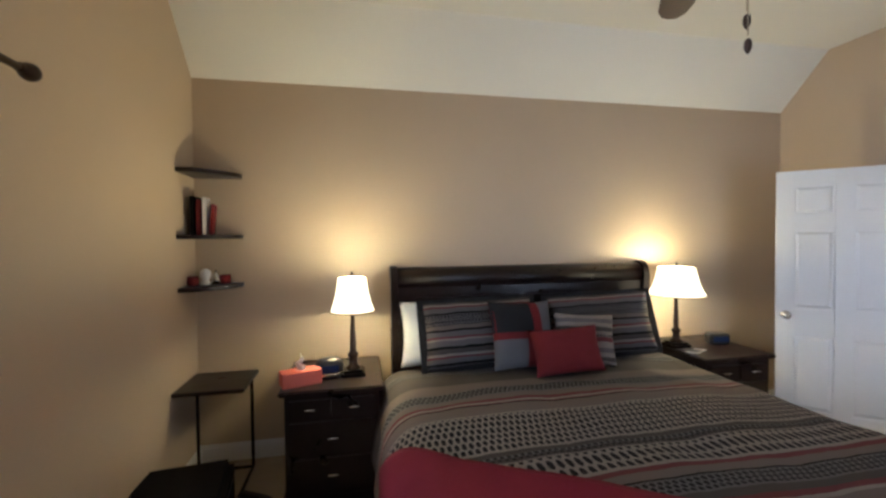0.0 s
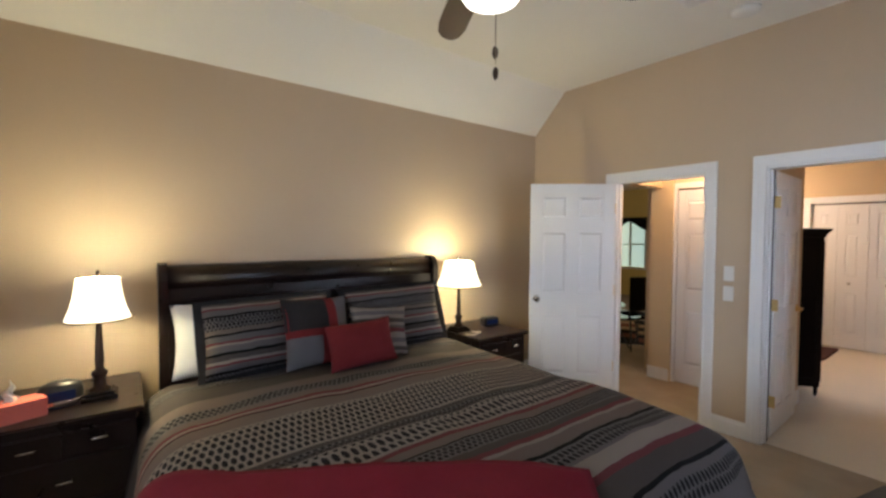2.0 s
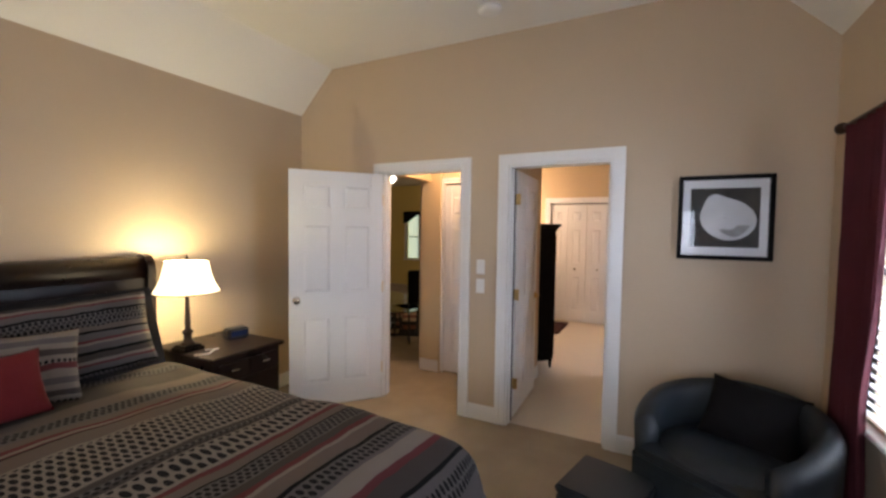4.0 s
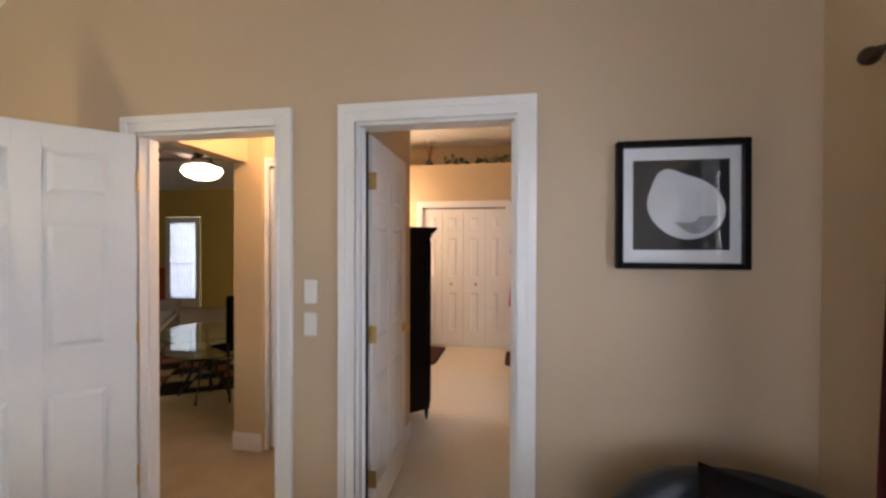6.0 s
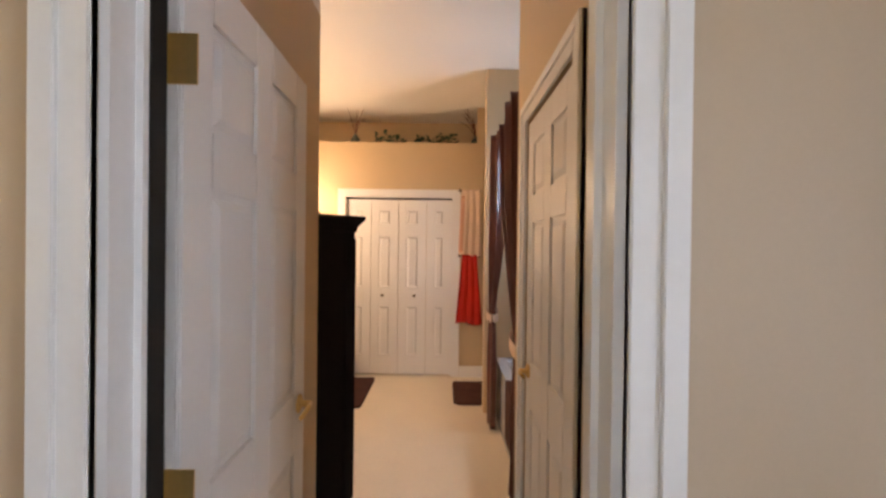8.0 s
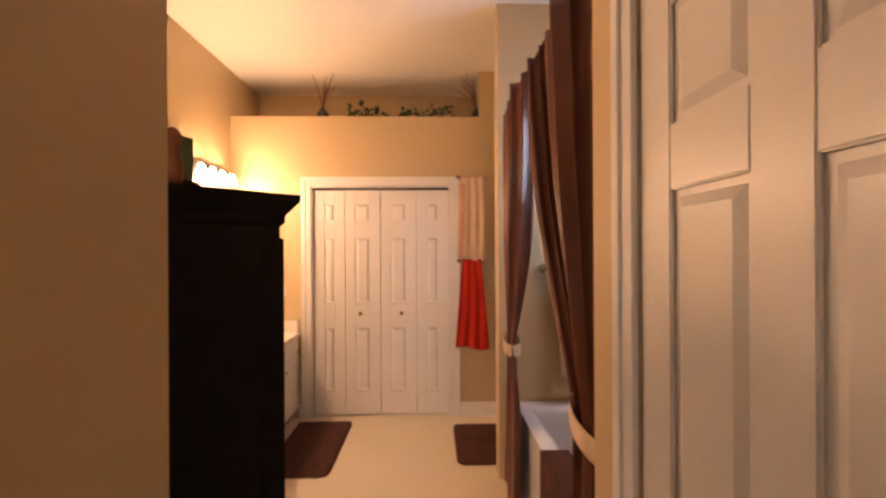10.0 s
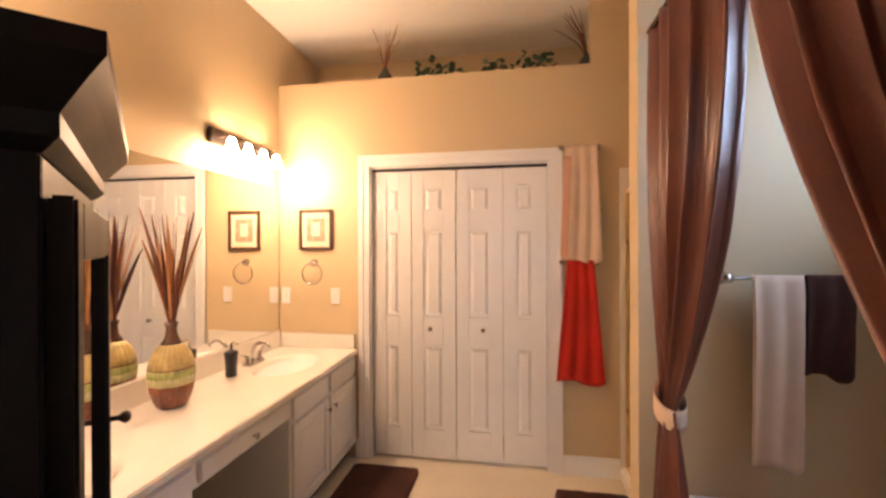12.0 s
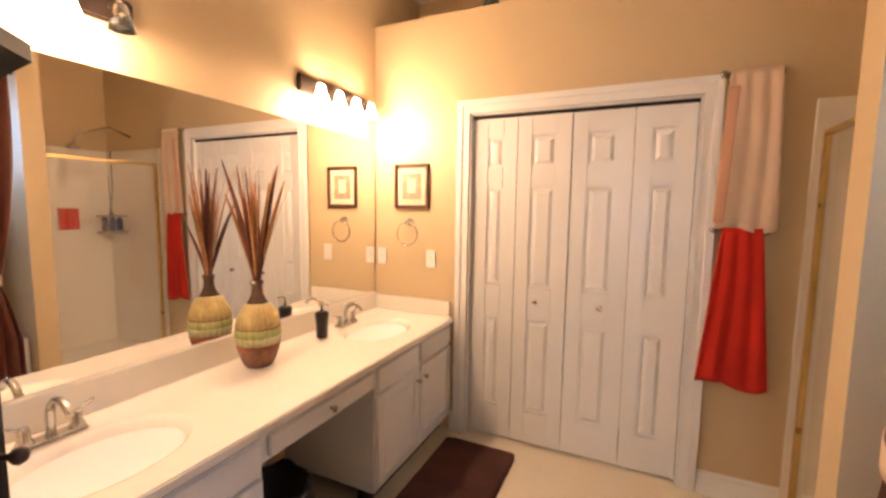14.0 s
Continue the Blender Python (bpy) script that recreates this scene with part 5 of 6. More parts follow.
for z in (2.115, 1.385):
    d = thing("towel_bar", pose(XB, 1.475, z, 0, 0, -90), "short nickel towel bar on the end wall", "towel bar", "towel bars")
    for s in (-1, 1):
        bm = lathe([(0.024, 0), (0.024, 0.008), (0.012, 0.014), (0.010, 0.05), (0.015, 0.06), (0.002, 0.066)], 16)
        bm.transform(Matrix.Translation((s * 0.11, 0, 0)) @ Matrix.Rotation(radians(90), 4, "X"))
        part("mount", smooth(bm), M_CHROME, d)
    part("bar", tube([(-0.11, -0.05, 0), (0.11, -0.05, 0)], 0.008, 10), M_CHROME, d)
t = hung_towel("hand_towel", 1.365, 1.56, 2.125, 1.40, M_CREAMTOWEL, "cream hand towel with a peach stripe, on a bar", 0.25)
part("stripe", sheet(8, 20, lambda u, v: (XB - 0.086 - 0.006 * v, 1.525 + 0.045 * u + 0.024 * v, 2.05 + (1.42 - 2.05) * v)), M_PEACH, t, "peach woven stripe", thick=0.003)
hung_towel("hand_towel", 1.39, 1.55, 1.395, 0.63, M_REDTOWEL, "bright red hand towel hanging from a bar", 0.85, 3)

# plants on the ledge
def twig_pot(y, seed, lean):
    rng = random.Random(seed)
    d = thing("twig_pot", pose(XB + 0.10, y, 2.665), "small dark pot of dry red-brown twigs", "vase", "ledge pots")
    part("pot", smooth(lathe([(0.03, 0), (0.05, 0.02), (0.055, 0.045), (0.035, 0.08), (0.02, 0.095), (0.026, 0.105), (0.018, 0.105), (0.002, 0.09)], 20)), M_POT, d)
    for i in range(11):
        a, k = rng.uniform(0, 6.28), rng.uniform(0.02, 0.09)
        h = rng.uniform(0.18, 0.36)
        p = [(0, 0, 0.09), (math.cos(a) * k * 0.4, math.sin(a) * k * 0.5 + lean * 0.3 * h, 0.09 + h * 0.5), (math.cos(a) * k * 0.8, math.sin(a) * k * 1.2 + lean * 0.8 * h, 0.09 + h * 0.85), (math.cos(a) * k, math.sin(a) * k * 1.6 + lean * 1.0 * h, 0.09 + h)]
        part("twig", tube(p, 0.004, 5, taper=0.0015), M_TWIG, d)
    return d


twig_pot(2.80, 5, -0.12)
twig_pot(1.40, 8, 0.35)


def leaf_mesh(bm, p, size, rng):
    m = Matrix.Translation(p) @ Euler((rng.uniform(-0.9, 0.9), rng.uniform(-0.9, 0.9), rng.uniform(0, 6.28))).to_matrix().to_4x4()
    pts = [(0, 0, 0), (0.35, 0.45, 0.06), (0.75, 0.38, 0.05), (1.1, 0, -0.05), (0.75, -0.38, 0.05), (0.35, -0.45, 0.06)]
    vs = [bm.verts.new(m @ Vector((x * size, y * size, z * size))) for x, y, z in pts]
    mid = bm.verts.new(m @ Vector((0.5 * size, 0, -0.04 * size)))
    for i in range(6):
        bm.faces.new((vs[i], vs[(i + 1) % 6], mid))


def ivy(x, y0, y1, z, n, seed, label):
    rng = random.Random(seed)
    d = thing("ivy_garland", pose(0, 0, 0), label, "plant", "ivy garlands")
    pts = [(x + rng.uniform(-0.03, 0.03), y0 + (y1 - y0) * i / 10, z + 0.015 + rng.uniform(0, 0.03)) for i in range(11)]
    part("vine", tube(pts, 0.005, 6), M_TWIG, d)
    for i in range(n):
        q = rng.random()
        y = y0 + (y1 - y0) * q
        bulge = 0.06 + 0.05 * math.sin(9 * q + seed) ** 2
        bm = bmesh.new()
        leaf_mesh(bm, (x + rng.uniform(-0.07, 0.05), y, z + 0.012 + rng.uniform(0.0, bulge)), rng.uniform(0.035, 0.06), rng)
        part("leaf", bm, M_LEAF, d)
    return d


ivy(XB + 0.09, 1.60, 2.10, 2.668, 60, 1, "green ivy garland lying along the ledge")
ivy(XB + 0.09, 2.20, 2.57, 2.668, 42, 2, "green ivy garland lying along the ledge")
ivy(6.35, 2.36, 2.62, 2.562, 20, 6, "dark ivy trailing over the passage wall")


def bath_rug(x0, x1, y0, y1, label):
    bm = bmesh.new()
    cx, cy, a, b, r = (x0 + x1) / 2, (y0 + y1) / 2, (x1 - x0) / 2, (y1 - y0) / 2, 0.07

    def place(u, v):
        p, q = (2 * u - 1), (2 * v - 1)
        k = max(abs(p), abs(q))
        ex = max(0, abs(p) * a - (a - r)); ey = max(0, abs(q) * b - (b - r))
        sc = 1.0
        dd = math.hypot(ex, ey)
        px, py = p * a, q * b
        if ex > 0 and ey > 0 and dd > r:
            px = math.copysign(a - r + ex * r / dd, p); py = math.copysign(b - r + ey * r / dd, q)
        z = 0.004 + 0.020 * (1 - max(0, (k - 0.93) / 0.07) ** 2) + wob(px, py, 30, 0.004)
        return (cx + px, cy + py, z)
    ob = part("bath_rug", sheet(56, 40, place), M_RUG)
    return tagged(ob, label, "rug", "bath rugs")


bath_rug(8.62, 9.50, 2.50, 2.96, "dark brown plush bath rug before the vanity")
bath_rug(8.74, 9.40, 1.22, 1.65, "dark brown plush bath rug before the shower")

# waste basket in the knee space
d = thing("waste_basket", pose(8.36, 3.28, 0) @ Matrix.Diagonal((1.2, 1.2, 1.05, 1)), "small black waste basket lined with a bag", "waste basket")
part("bin", smooth(lathe([(0.10, 0), (0.105, 0.01), (0.135, 0.26), (0.140, 0.265), (0.128, 0.262), (0.10, 0.03), (0.002, 0.03)], 26)), M_BLACKPL, d)
part("liner", sheet(30, 8, lambda u, v: ((0.128 + 0.03 * v + 0.012 * math.sin(11 * u * 6.28) * v) * math.cos(6.2832 * u), (0.128 + 0.03 * v + 0.012 * math.sin(11 * u * 6.28) * v) * math.sin(6.2832 * u), 0.28 - 0.10 * v + 0.02 * math.sin(30 * u))), M_BLACKPL, d, "crumpled dark bin liner", thick=0.001)

# corner cabinet with a mirrored door, standing askew
d = thing("mirrored_cabinet", pose(7.045, 2.238, 0, 0, 0, 45), "tall narrow black cabinet with a mirrored door", "cabinet")
W, DP, HT = 0.39, 0.34, 1.548
part("body", boxes((0, W, 0.0, DP, 0.09, HT), bev=0.003), M_BLACK, d)
part("side_frame", boxes((-0.006, 0, 0.0, 0.05, 0.10, HT), (-0.006, 0, DP - 0.05, DP, 0.10, HT), (-0.006, 0, 0.05, DP - 0.05, HT - 0.08, HT), (-0.006, 0, 0.05, DP - 0.05, 0.10, 0.18), bev=0.002), M_BLACK, d)
cp = [(0.0, HT), (-0.012, HT + 0.012), (-0.012, HT + 0.03), (-0.030, HT + 0.055), (-0.042, HT + 0.07), (-0.042, HT + 0.088), (0.0, HT + 0.088)]
bm = bmesh.new()
rings = []
for p, z in cp[:-1]:
    rings.append([bm.verts.new(c) for c in ((p, p, z), (W - p, p, z), (W - p, DP - p, z), (p, DP - p, z))])
for a, b in zip(rings, rings[1:]):
    for i in range(4):
        bm.faces.new((a[i], a[(i + 1) % 4], b[(i + 1) % 4], b[i]))
bm.faces.new(rings[0][::-1]); bm.faces.new(rings[-1])
part("crown", bm, M_BLACK, d, "black stepped crown moulding")
dr = part("door", boxes((0.01, 0.05, -0.020, -0.001, 0.14, HT - 0.03), (W - 0.05, W - 0.01, -0.020, -0.001, 0.14, HT - 0.03), (0.05, W - 0.05, -0.020, -0.001, HT - 0.085, HT - 0.03), (0.05, W - 0.05, -0.020, -0.001, 0.14, 0.20), bev=0.003), M_BLACK, d)
part("mirror_pane", boxes((0.05, W - 0.05, -0.010, -0.004, 0.20, HT - 0.085)), M_MIRROR, dr, "mirror glass")
bm = lathe([(0.004, 0), (0.0035, 0.010), (0.008, 0.015), (0.0095, 0.020), (0.006, 0.025), (0.001, 0.026)], 14)
bm.transform(Matrix.Translation((W - 0.03, -0.020, 1.22)) @ Matrix.Rotation(radians(90), 4, "X"))
part("knob", smooth(bm), M_BRONZE, dr, "dark bronze knob")
for x, y in ((0.02, 0.02), (W - 0.02, 0.02), (0.02, DP - 0.02), (W - 0.02, DP - 0.02)):
    part("leg", smooth(lathe([(0.010, 0), (0.018, 0.05), (0.020, 0.10)], 10, x, y)), M_BLACK, d)
CZ = HT + 0.0895
d = thing("photo_stand", pose(6.90, 2.41, CZ, 0, 0, -20), "small green framed card standing on the cabinet", "photo frame")
part("card", boxes((-0.020, 0.020, -0.008, 0.008, 0.012, 0.12), bev=0.002), mat("green_card", (0.10, 0.16, 0.08), 0.6, 0, 0.3, 14), d)
part("stand", boxes((-0.03, 0.03, -0.02, 0.02, 0, 0.014), bev=0.003), M_BLACK, d)
d = part("figurine", smooth(lathe([(0.028, 0), (0.034, 0.02), (0.036, 0.06), (0.026, 0.085), (0.020, 0.10), (0.030, 0.118), (0.032, 0.140), (0.022, 0.158), (0.004, 0.168)], 18)), M_VASE1)
d.matrix_basis = pose(6.865, 2.415, CZ) @ Matrix.Diagonal((0.6, 0.6, 0.8, 1)); tagged(d, "small brown ceramic bird figurine on the cabinet", "figurine")

# bathtub behind satin curtains
tub = thing("bathtub", pose(0, 0, 0), "white acrylic alcove bathtub", "bathtub")
TX0, TX1, TY0, TY1, TZ = 6.983, 8.567, 0.483, 1.285, 0.50


def basin(u, v):
    x, y = TX0 + (TX1 - TX0) * u, TY0 + (TY1 - TY0) * v
    q = max(abs((x - (TX0 + TX1) / 2) / ((TX1 - TX0) / 2 - 0.09)), abs((y - (TY0 + TY1) / 2) / ((TY1 - TY0) / 2 - 0.09)))
    k = min(1, max(0, (1 - q) / 0.22))
    return (x, y, TZ - 0.36 * k * k * (3 - 2 * k))


part("basin", sheet(56, 36, basin), M_TUB, tub)
part("apron", boxes((TX0, TX1, TY1 - 0.02, TY1, 0, TZ - 0.001), bev=0.006), M_TUB, tub)
ob = part("bath_mat", sheet(20, 20, lambda u, v: (7.45 + 0.45 * u, (1.30 if v > 0.35 else 1.30 - (0.35 - v) * 0.4), (TZ + 0.010 if v <= 0.35 else TZ + 0.010 - (v - 0.35) * 0.66) + 0.003 * math.sin(12 * u))), M_RUG, thick=0.008)
tagged(ob, "brown bath mat hung over the tub edge", "bath mat")


def swag(x_top, x_tie, x_bot, zt, zk, y, folds, depth, label, power=1.7):
    d = thing("shower_curtain", Matrix(), label, "curtain", "tub curtains")
    z1 = 2.33

    def edges(z):
        if z > zk:
            k = (z1 - z) / (z1 - zk)
            e = k ** power
            return [a + (b - a) * e for a, b in zip(x_top, x_tie)]
        k = min(1, (zk - z) / max(0.01, zk - 0.03))
        e = min(1, 2.2 * k) ** 0.8
        return [a + (b - a) * e for a, b in zip(x_tie, x_bot)]

    def place(u, v):
        z = z1 + (0.02 - z1) * v
        a, b = edges(z)
        pinch = max(0.28, min(1.0, (b - a) / (x_top[1] - x_top[0]) * 1.3))
        ph = 2 * math.pi * folds * (u + 0.06 * math.sin(9 * u)) + 1.3 * math.sin(2.2 * v + 4 * u) + 0.6 * math.sin(5 * v)
        return (a + (b - a) * (u + 0.02 * math.sin(2 * ph)), y + depth * pinch * (math.sin(ph) + 0.35 * math.sin(2.3 * ph + 1.1)) + 0.02 * math.sin(7 * u), z + 0.01 * math.sin(ph) * v)
    part("cloth", sheet(folds * 22, 56, place), M_CURTAIN, d, thick=0.002)
    a, b = edges(zk)
    cx, rx = (a + b) / 2, (b - a) / 2 + 0.012
    bm = bmesh.new()
    rows = []
    for k in (-0.035, -0.012, 0.012, 0.035):
        rows.append([bm.verts.new((cx + rx * math.cos(q), y + (depth * 0.5 + 0.03) * math.sin(q), zk + k + 0.03 * math.cos(q))) for q in [2 * math.pi * i / 28 for i in range(28)]])
    for p, q in zip(rows, rows[1:]):
        for i in range(28):
            bm.faces.new((p[i], p[(i + 1) % 28], q[(i + 1) % 28], q[i])).smooth = True
    part("tie_band", bm, M_CREAMTOWEL, d, "pale satin tie-back", thick=0.003)
    return d


swag((7.86, 8.55), (8.30, 8.42), (8.16, 8.52), 2.33, 0.92, YB - 0.045, 4, 0.040, "brown satin curtain panel drawn into a tie-back", 2.3)
swag((6.995, 7.88), (7.0, 7.24), (6.995, 7.30), 2.33, 0.95, YB - 0.045, 6, 0.042, "wide brown satin curtain panel tied back at the wall", 1.45)
d = thing("shower_rod", Matrix(), "dark rod holding the tub curtains", "curtain rod")
part("pole", tube([(6.98, YB - 0.045, 2.335), (8.57, YB - 0.045, 2.335)], 0.012, 10), M_BRONZE, d)

# towel rail with towels inside the tub alcove
d = thing("towel_rail", pose(0, 0, 0), "nickel towel rail beside the bath", "towel bar")
for y in (1.10, 0.62):
    bm = lathe([(0.030, 0), (0.030, 0.010), (0.014, 0.018), (0.012, 0.06), (0.020, 0.07), (0.018, 0.085), (0.002, 0.09)], 18)
    bm.transform(Matrix.Translation((8.57, y, 1.36)) @ Matrix.Rotation(radians(-90), 4, "Y"))
    part("mount", smooth(bm), M_CHROME, d)
part("bar", tube([(8.50, 0.62, 1.36), (8.50, 1.10, 1.36)], 0.009, 10), M_CHROME, d)
hung_towel("bath_towel", 0.86, 1.02, 1.372, 0.68, M_CREAMTOWEL, "long beige bath towel on the rail", 0.0, 2, 8.50)
hung_towel("bath_towel", 0.70, 0.85, 1.374, 1.02, M_RUG, "short dark brown towel on the rail", 0.0, 2, 8.50)

# shower stall
d = thing("shower_stall", Matrix(), "cream shower stall with a brass-framed glass door", "shower")
part("surround", boxes((8.702, 8.72, 0.37, 1.22, 0.08, 1.98), (XB - 0.02, XB - 0.002, 0.37, 1.22, 0.08, 1.98), (8.72, XB - 0.02, 0.362, 0.38, 0.08, 1.98), bev=0.003), M_MARBLE, d, "cream wall surround")
part("base", boxes((8.702, XB - 0.002, 0.37, 1.22, 0, 0.08), bev=0.01), M_MARBLE, d)
part("door_frame", boxes((8.722, 8.745, 1.16, 1.19, 0.08, 1.84), (XB - 0.045, XB - 0.022, 1.16, 1.19, 0.08, 1.84), (8.745, XB - 0.045, 1.16, 1.19, 1.815, 1.84), (8.745, XB - 0.045, 1.16, 1.19, 0.08, 0.105), bev=0.003), M_BRASS, d, "brass door frame")
gp = part("glass_pane", boxes((8.745, XB - 0.045, 1.172, 1.178, 0.105, 1.815)), M_GLASS, d)
gp.visible_shadow = False
part("shower_arm", smooth(tube([(XB - 0.02, 0.80, 2.10), (XB - 0.20, 0.80, 2.16), (XB - 0.42, 0.80, 2.08), (XB - 0.48, 0.80, 1.98)], 0.010, 10)), M_CHROME, d)
part("shower_head", smooth(lathe([(0.012, 0.04), (0.02, 0.03), (0.05, 0.0), (0.048, -0.012), (0.002, -0.014)], 20)), M_CHROME, d).location = (XB - 0.48, 0.80, 1.945)
part("hose", smooth(tube([(XB - 0.20, 0.80, 1.95), (XB - 0.19, 0.78, 1.6), (XB - 0.24, 0.77, 1.2), (XB - 0.30, 0.77, 1.35)], 0.008, 8)), M_CHROME, d)
s = thing("shower_caddy", pose(XB - 0.15, 0.62, 1.18), "hanging shower caddy with blue bottles", "shower caddy")
part("basket", boxes((-0.11, 0.11, -0.0, 0.10, 0.0, 0.03), (-0.11, 0.11, 0.0, 0.10, 0.16, 0.18), bev=0.003), M_CHROME, s)
part("hanger", tube([(0, 0.05, 0.17), (0, 0.02, 0.55)], 0.006, 8), M_CHROME, s)
for x, hh in ((-0.06, 0.15), (0.0, 0.18), (0.06, 0.14)):
    part("bottle", smooth(lathe([(0.024, 0.03), (0.026, 0.05), (0.024, hh), (0.010, hh + 0.015), (0.010, hh + 0.03), (0.002, hh + 0.03)], 14, x, 0.05)), M_BLUEPL, s)
s = part("wash_cloth", sheet(12, 12, lambda u, v: (9.16 + 0.16 * u, 0.385 + 0.006 * math.sin(14 * u), 1.42 - 0.20 * v)), M_REDTOWEL, thick=0.006)
tagged(s, "small red wash cloth hung in the shower", "wash cloth")

# bath ceiling vent
d = thing("ceiling_vent", pose(7.1, 2.55, ZB - 0.001), "white ceiling air vent in the bathroom", "vent")
part("frame", boxes((-0.15, 0.15, -0.08, -0.06, -0.012, 0), (-0.15, 0.15, 0.06, 0.08, -0.012, 0), (-0.15, -0.13, -0.06, 0.06, -0.012, 0), (0.13, 0.15, -0.06, 0.06, -0.012, 0), bev=0.002), M_PLASTIC, d)
for i in range(7):
    part("slat", boxes((-0.13, 0.13, -0.058 + i * 0.017, -0.048 + i * 0.017, -0.010, -0.004)), M_PLASTIC, d)

# ---- living room seen through the hall ----
M_SHEER = mat("sheer_cloth", (0.80, 0.82, 0.86), 0.7)
n_, l_, b_ = nodes_of(M_SHEER)
b_.inputs["Transmission Weight"].default_value = 0.75
window("window_4", pose(12.3, 6.7, 0.75, 0, 0, 90), 0.80, 1.20, "white sash window of the far dining corner", False)
window("window_5", pose(12.3, 10.35, 0.25, 0, 0, 90), 0.65, 1.95, "tall living room window beside dark drapes", False)
d = thing("curtain", Matrix(), "floor-length black drape beside the window", "curtain", "living curtains")
cl = part("cloth", hang(0, 0.42, 2.22, 0.0, 0, 4, 0.04), M_BLACKCLOTH, d, thick=0.003)
d.matrix_basis = pose(12.20, 10.28, 0, 0, 0, 90)
d = thing("window_valance", pose(12.24, 6.62, 0, 0, 0, 90), "black swagged valance over the window", "valance")
part("swag", sheet(30, 12, lambda u, v: (0.95 * u, -0.02 * math.sin(20 * v), 2.05 - v * (0.10 + 0.22 * abs(math.cos(math.pi * u)) ** 1.5))), M_BLACKCLOTH, d, thick=0.006)
d = thing("door_5", pose(12.3, 8.86, 0.0, 0, 0, 90), "white glazed patio door with a sheer curtain", "door", kind="structure")
part("leaf", boxes((0, 0.13, -0.02, 0.02, 0, 2.12), (0.80, 0.93, -0.02, 0.02, 0, 2.12), (0.13, 0.80, -0.02, 0.02, 1.99, 2.12), (0.13, 0.80, -0.02, 0.02, 0, 0.22), bev=0.004), M_WHITE, d)
part("sheer", hang(0.12, 0.81, 2.0, 0.2, 0.03, 9, 0.012), M_SHEER, d, "white sheer curtain", thick=0.002)
for z in (0.60, 1.0, 1.4):
    part("muntin", boxes((0.13, 0.80, -0.012, 0.012, z, z + 0.025)), M_WHITE, d)
d = thing("fireplace", pose(10.2, 9.12, 0), "dark wooden chimney piece with a white mantel", "fireplace")
part("breast", boxes((0, 0.5, 0, 1.6, 0, 3.3), bev=0.01), M_ESPRESSO, d)
part("mantel", boxes((-0.22, 0, 0.05, 1.6, 1.22, 1.30), (-0.16, 0, 0.08, 0.30, 0, 1.22), bev=0.01), M_WHITE, d, "white mantel shelf")
d = thing("ceiling_fan", pose(8.55, 5.68, 0), "living room fan with a lit scalloped glass bowl", "ceiling fan")
part("downrod", lathe([(0.06, 3.61), (0.02, 3.55), (0.018, 2.72), (0.10, 2.70), (0.13, 2.62), (0.11, 2.56), (0.002, 2.56)], 20), M_BRONZE, d)
bm = lathe([(0.10, 2.56), (0.22, 2.52), (0.25, 2.47), (0.20, 2.40), (0.10, 2.36), (0.002, 2.355)], 40)
for v in bm.verts:
    k = 1 + 0.05 * math.sin(10 * math.atan2(v.co.y, v.co.x))
    v.co.x *= k; v.co.y *= k
part("light_bowl", smooth(bm), M_LIVEBULB, d, "lit scalloped glass bowl")
for i in range(5):
    b = part("blade", boxes((0.12, 0.70, -0.065, 0.065, -0.004, 0.004), bev=0.003), WOODBL, d)
    b.matrix_basis = pose(0, 0, 2.64, 0, 0, 20 + 72 * i) @ pose(0, 0, 0, 12, 0, 0)


def glass_table(m, rx, ry, h, label):
    d = thing("glass_table", m, label, "table", "glass tables")
    bm = lathe([(0.97, h - 0.012), (1.0, h - 0.006), (0.97, h)], 40)
    for v in bm.verts:
        v.co.x *= rx; v.co.y *= ry
    part("tabletop", bm, M_TABLEGLASS, d)
    for i in range(4):
        a = math.pi / 4 + i * math.pi / 2
        c, s = math.cos(a), math.sin(a)
        part("leg", smooth(tube([(0.25 * rx * c, 0.25 * ry * s, h - 0.014), (0.30 * rx * c, 0.30 * ry * s, h * 0.5), (0.62 * rx * c, 0.62 * ry * s, 0.0)], 0.014, 8)), M_BLACKPL, d)
    part("hub", lathe([(0.06, h * 0.45), (0.06, h * 0.5)], 16), M_BLACKPL, d)
    return d


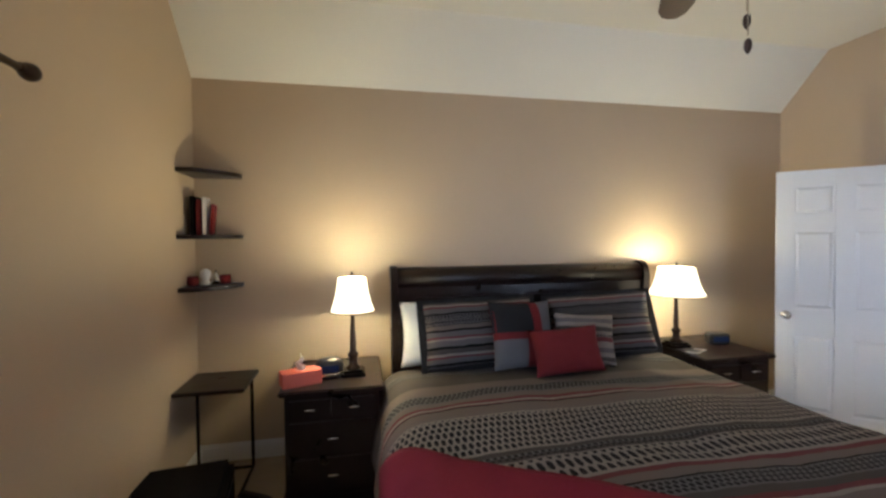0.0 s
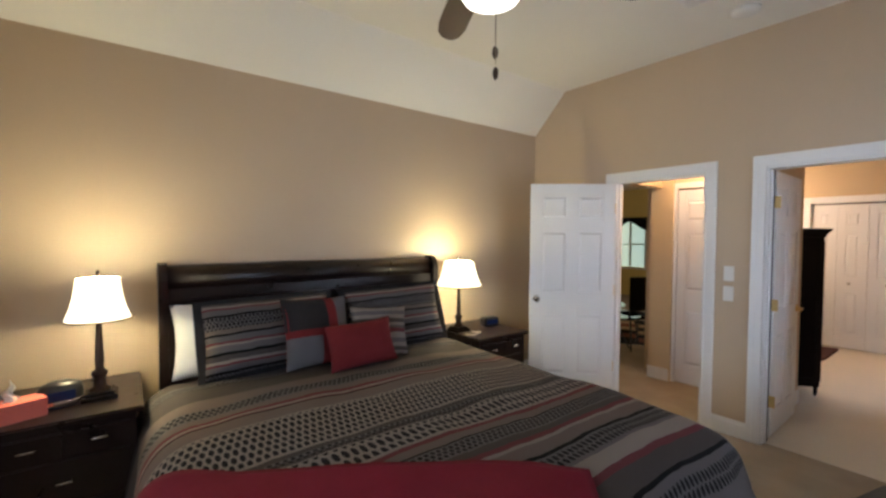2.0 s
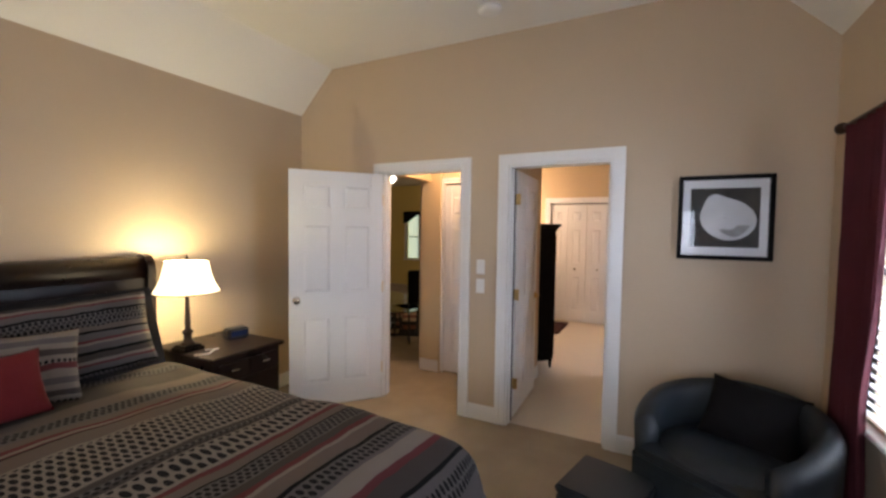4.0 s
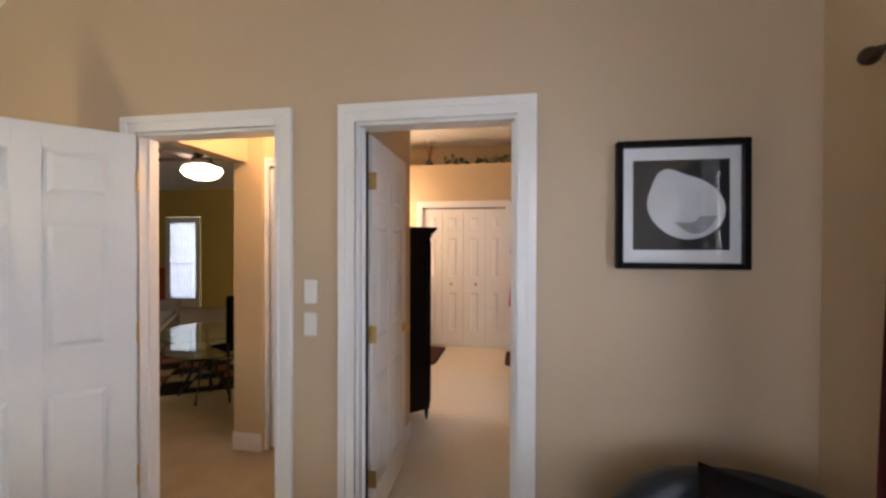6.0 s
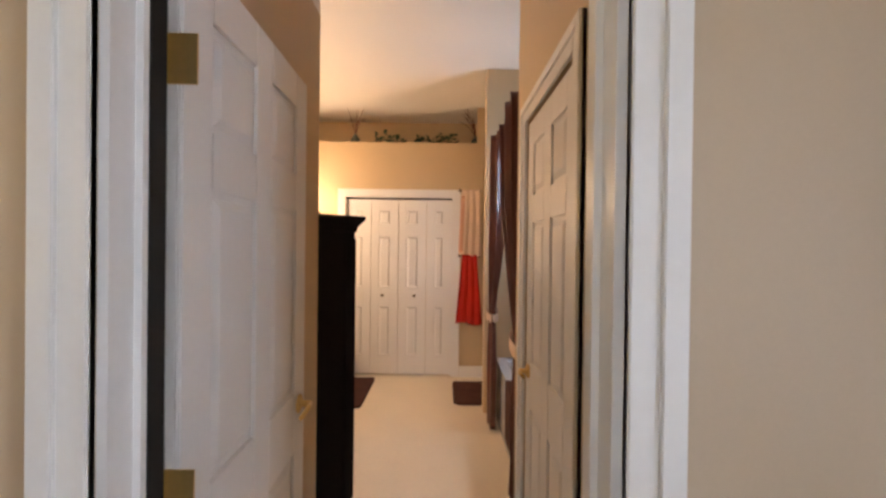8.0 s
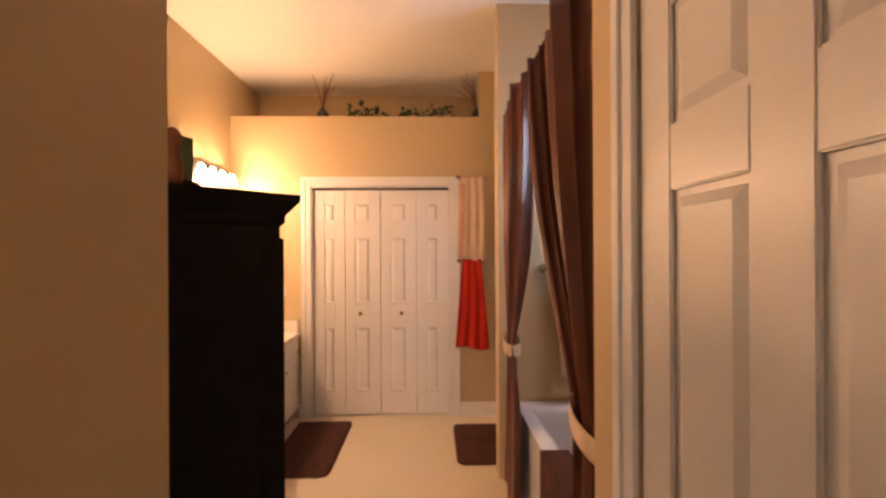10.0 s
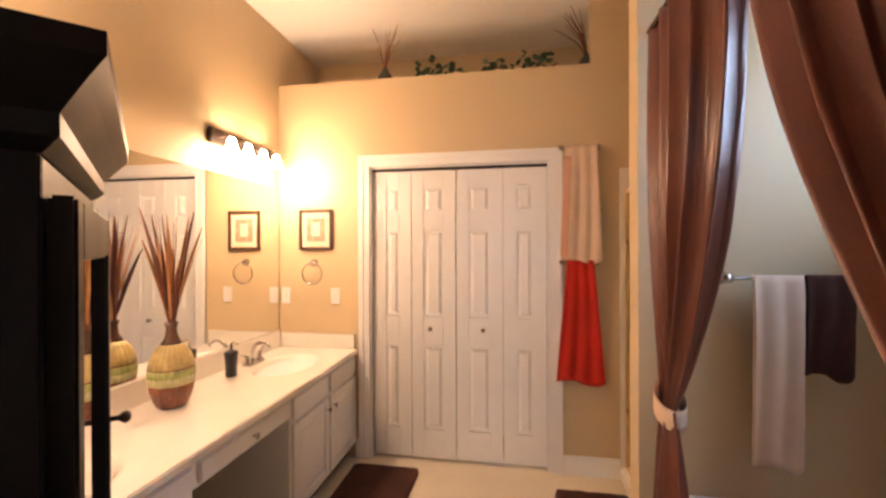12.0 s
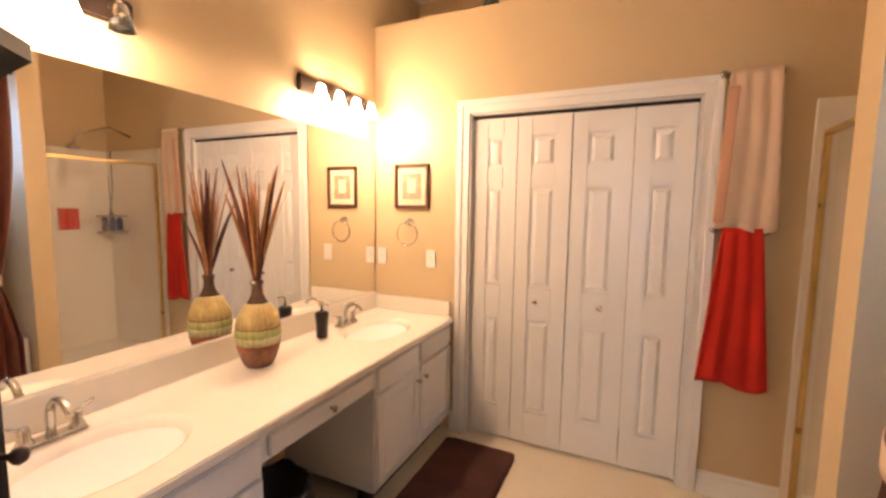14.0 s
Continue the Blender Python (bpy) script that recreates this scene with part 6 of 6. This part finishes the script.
glass_table(pose(7.18, 4.52, 0, 0, 0, 60), 0.48, 0.36, 0.47, "oval glass side table on dark curved legs")
glass_table(pose(7.95, 5.22, 0, 0, 0, 40), 0.65, 0.42, 0.45, "oval glass coffee table on dark legs")
d = thing("area_rug", pose(7.95, 5.35, 0, 0, 0, 30), "dark rug patterned with tan, brown and black squares", "rug")
part("border", boxes((-0.95, 0.95, -1.15, 1.15, 0.002, 0.010), bev=0.003), M_BLACKCLOTH, d)
TAN, BRN = cloth("tan_pile", (0.30, 0.20, 0.11)), cloth("rust_pile", (0.14, 0.045, 0.025))
for i in range(6):
    for j in range(7):
        if (i + j) % 2 == 0 or (i * j) % 3 == 1:
            x, y = -0.81 + i * 0.27, -0.98 + j * 0.28
            part("square", boxes((x + 0.01, x + 0.26, y + 0.01, y + 0.27, 0.010, 0.014)), TAN if (i + 2 * j) % 3 else BRN, d)
d = thing("sofa", pose(8.55, 6.75, 0, 0, 0, 35), "low taupe upholstered sofa", "sofa")
SOFA = cloth("taupe_upholstery", (0.22, 0.20, 0.18))
part("seat", boxes((-0.9, 0.9, -0.42, 0.30, 0.08, 0.42), bev=0.05), SOFA, d)
part("backrest", boxes((-0.9, 0.9, 0.30, 0.48, 0.08, 0.78), bev=0.05), SOFA, d)
for s in (-1, 1):
    part("armrest", boxes((min(s * 0.9, s * 1.08), max(s * 0.9, s * 1.08), -0.42, 0.48, 0.08, 0.58), bev=0.05), SOFA, d)
    part("leg", boxes((s * 0.95 - 0.03, s * 0.95 + 0.03, -0.38, -0.32, 0, 0.09)), M_BLACK, d)
    part("leg", boxes((s * 0.95 - 0.03, s * 0.95 + 0.03, 0.38, 0.44, 0, 0.09)), M_BLACK, d)
d = thing("side_chair", pose(7.35, 4.28, 0, 0, 0, 150), "black metal chair with a padded seat by the table", "chair")
part("seat", boxes((-0.21, 0.21, -0.21, 0.21, 0.42, 0.47), bev=0.015), M_BLACKCLOTH, d)
part("backrest", boxes((-0.20, 0.20, 0.20, 0.235, 0.55, 1.0), bev=0.01), M_BLACKCLOTH, d)
for x in (-0.18, 0.18):
    part("back_leg", tube([(x, 0.24, 0), (x, 0.21, 0.45), (x, 0.22, 0.98)], 0.013, 8), M_BLACKPL, d)
    part("front_leg", tube([(x, -0.21, 0), (x, -0.18, 0.43)], 0.013, 8), M_BLACKPL, d)
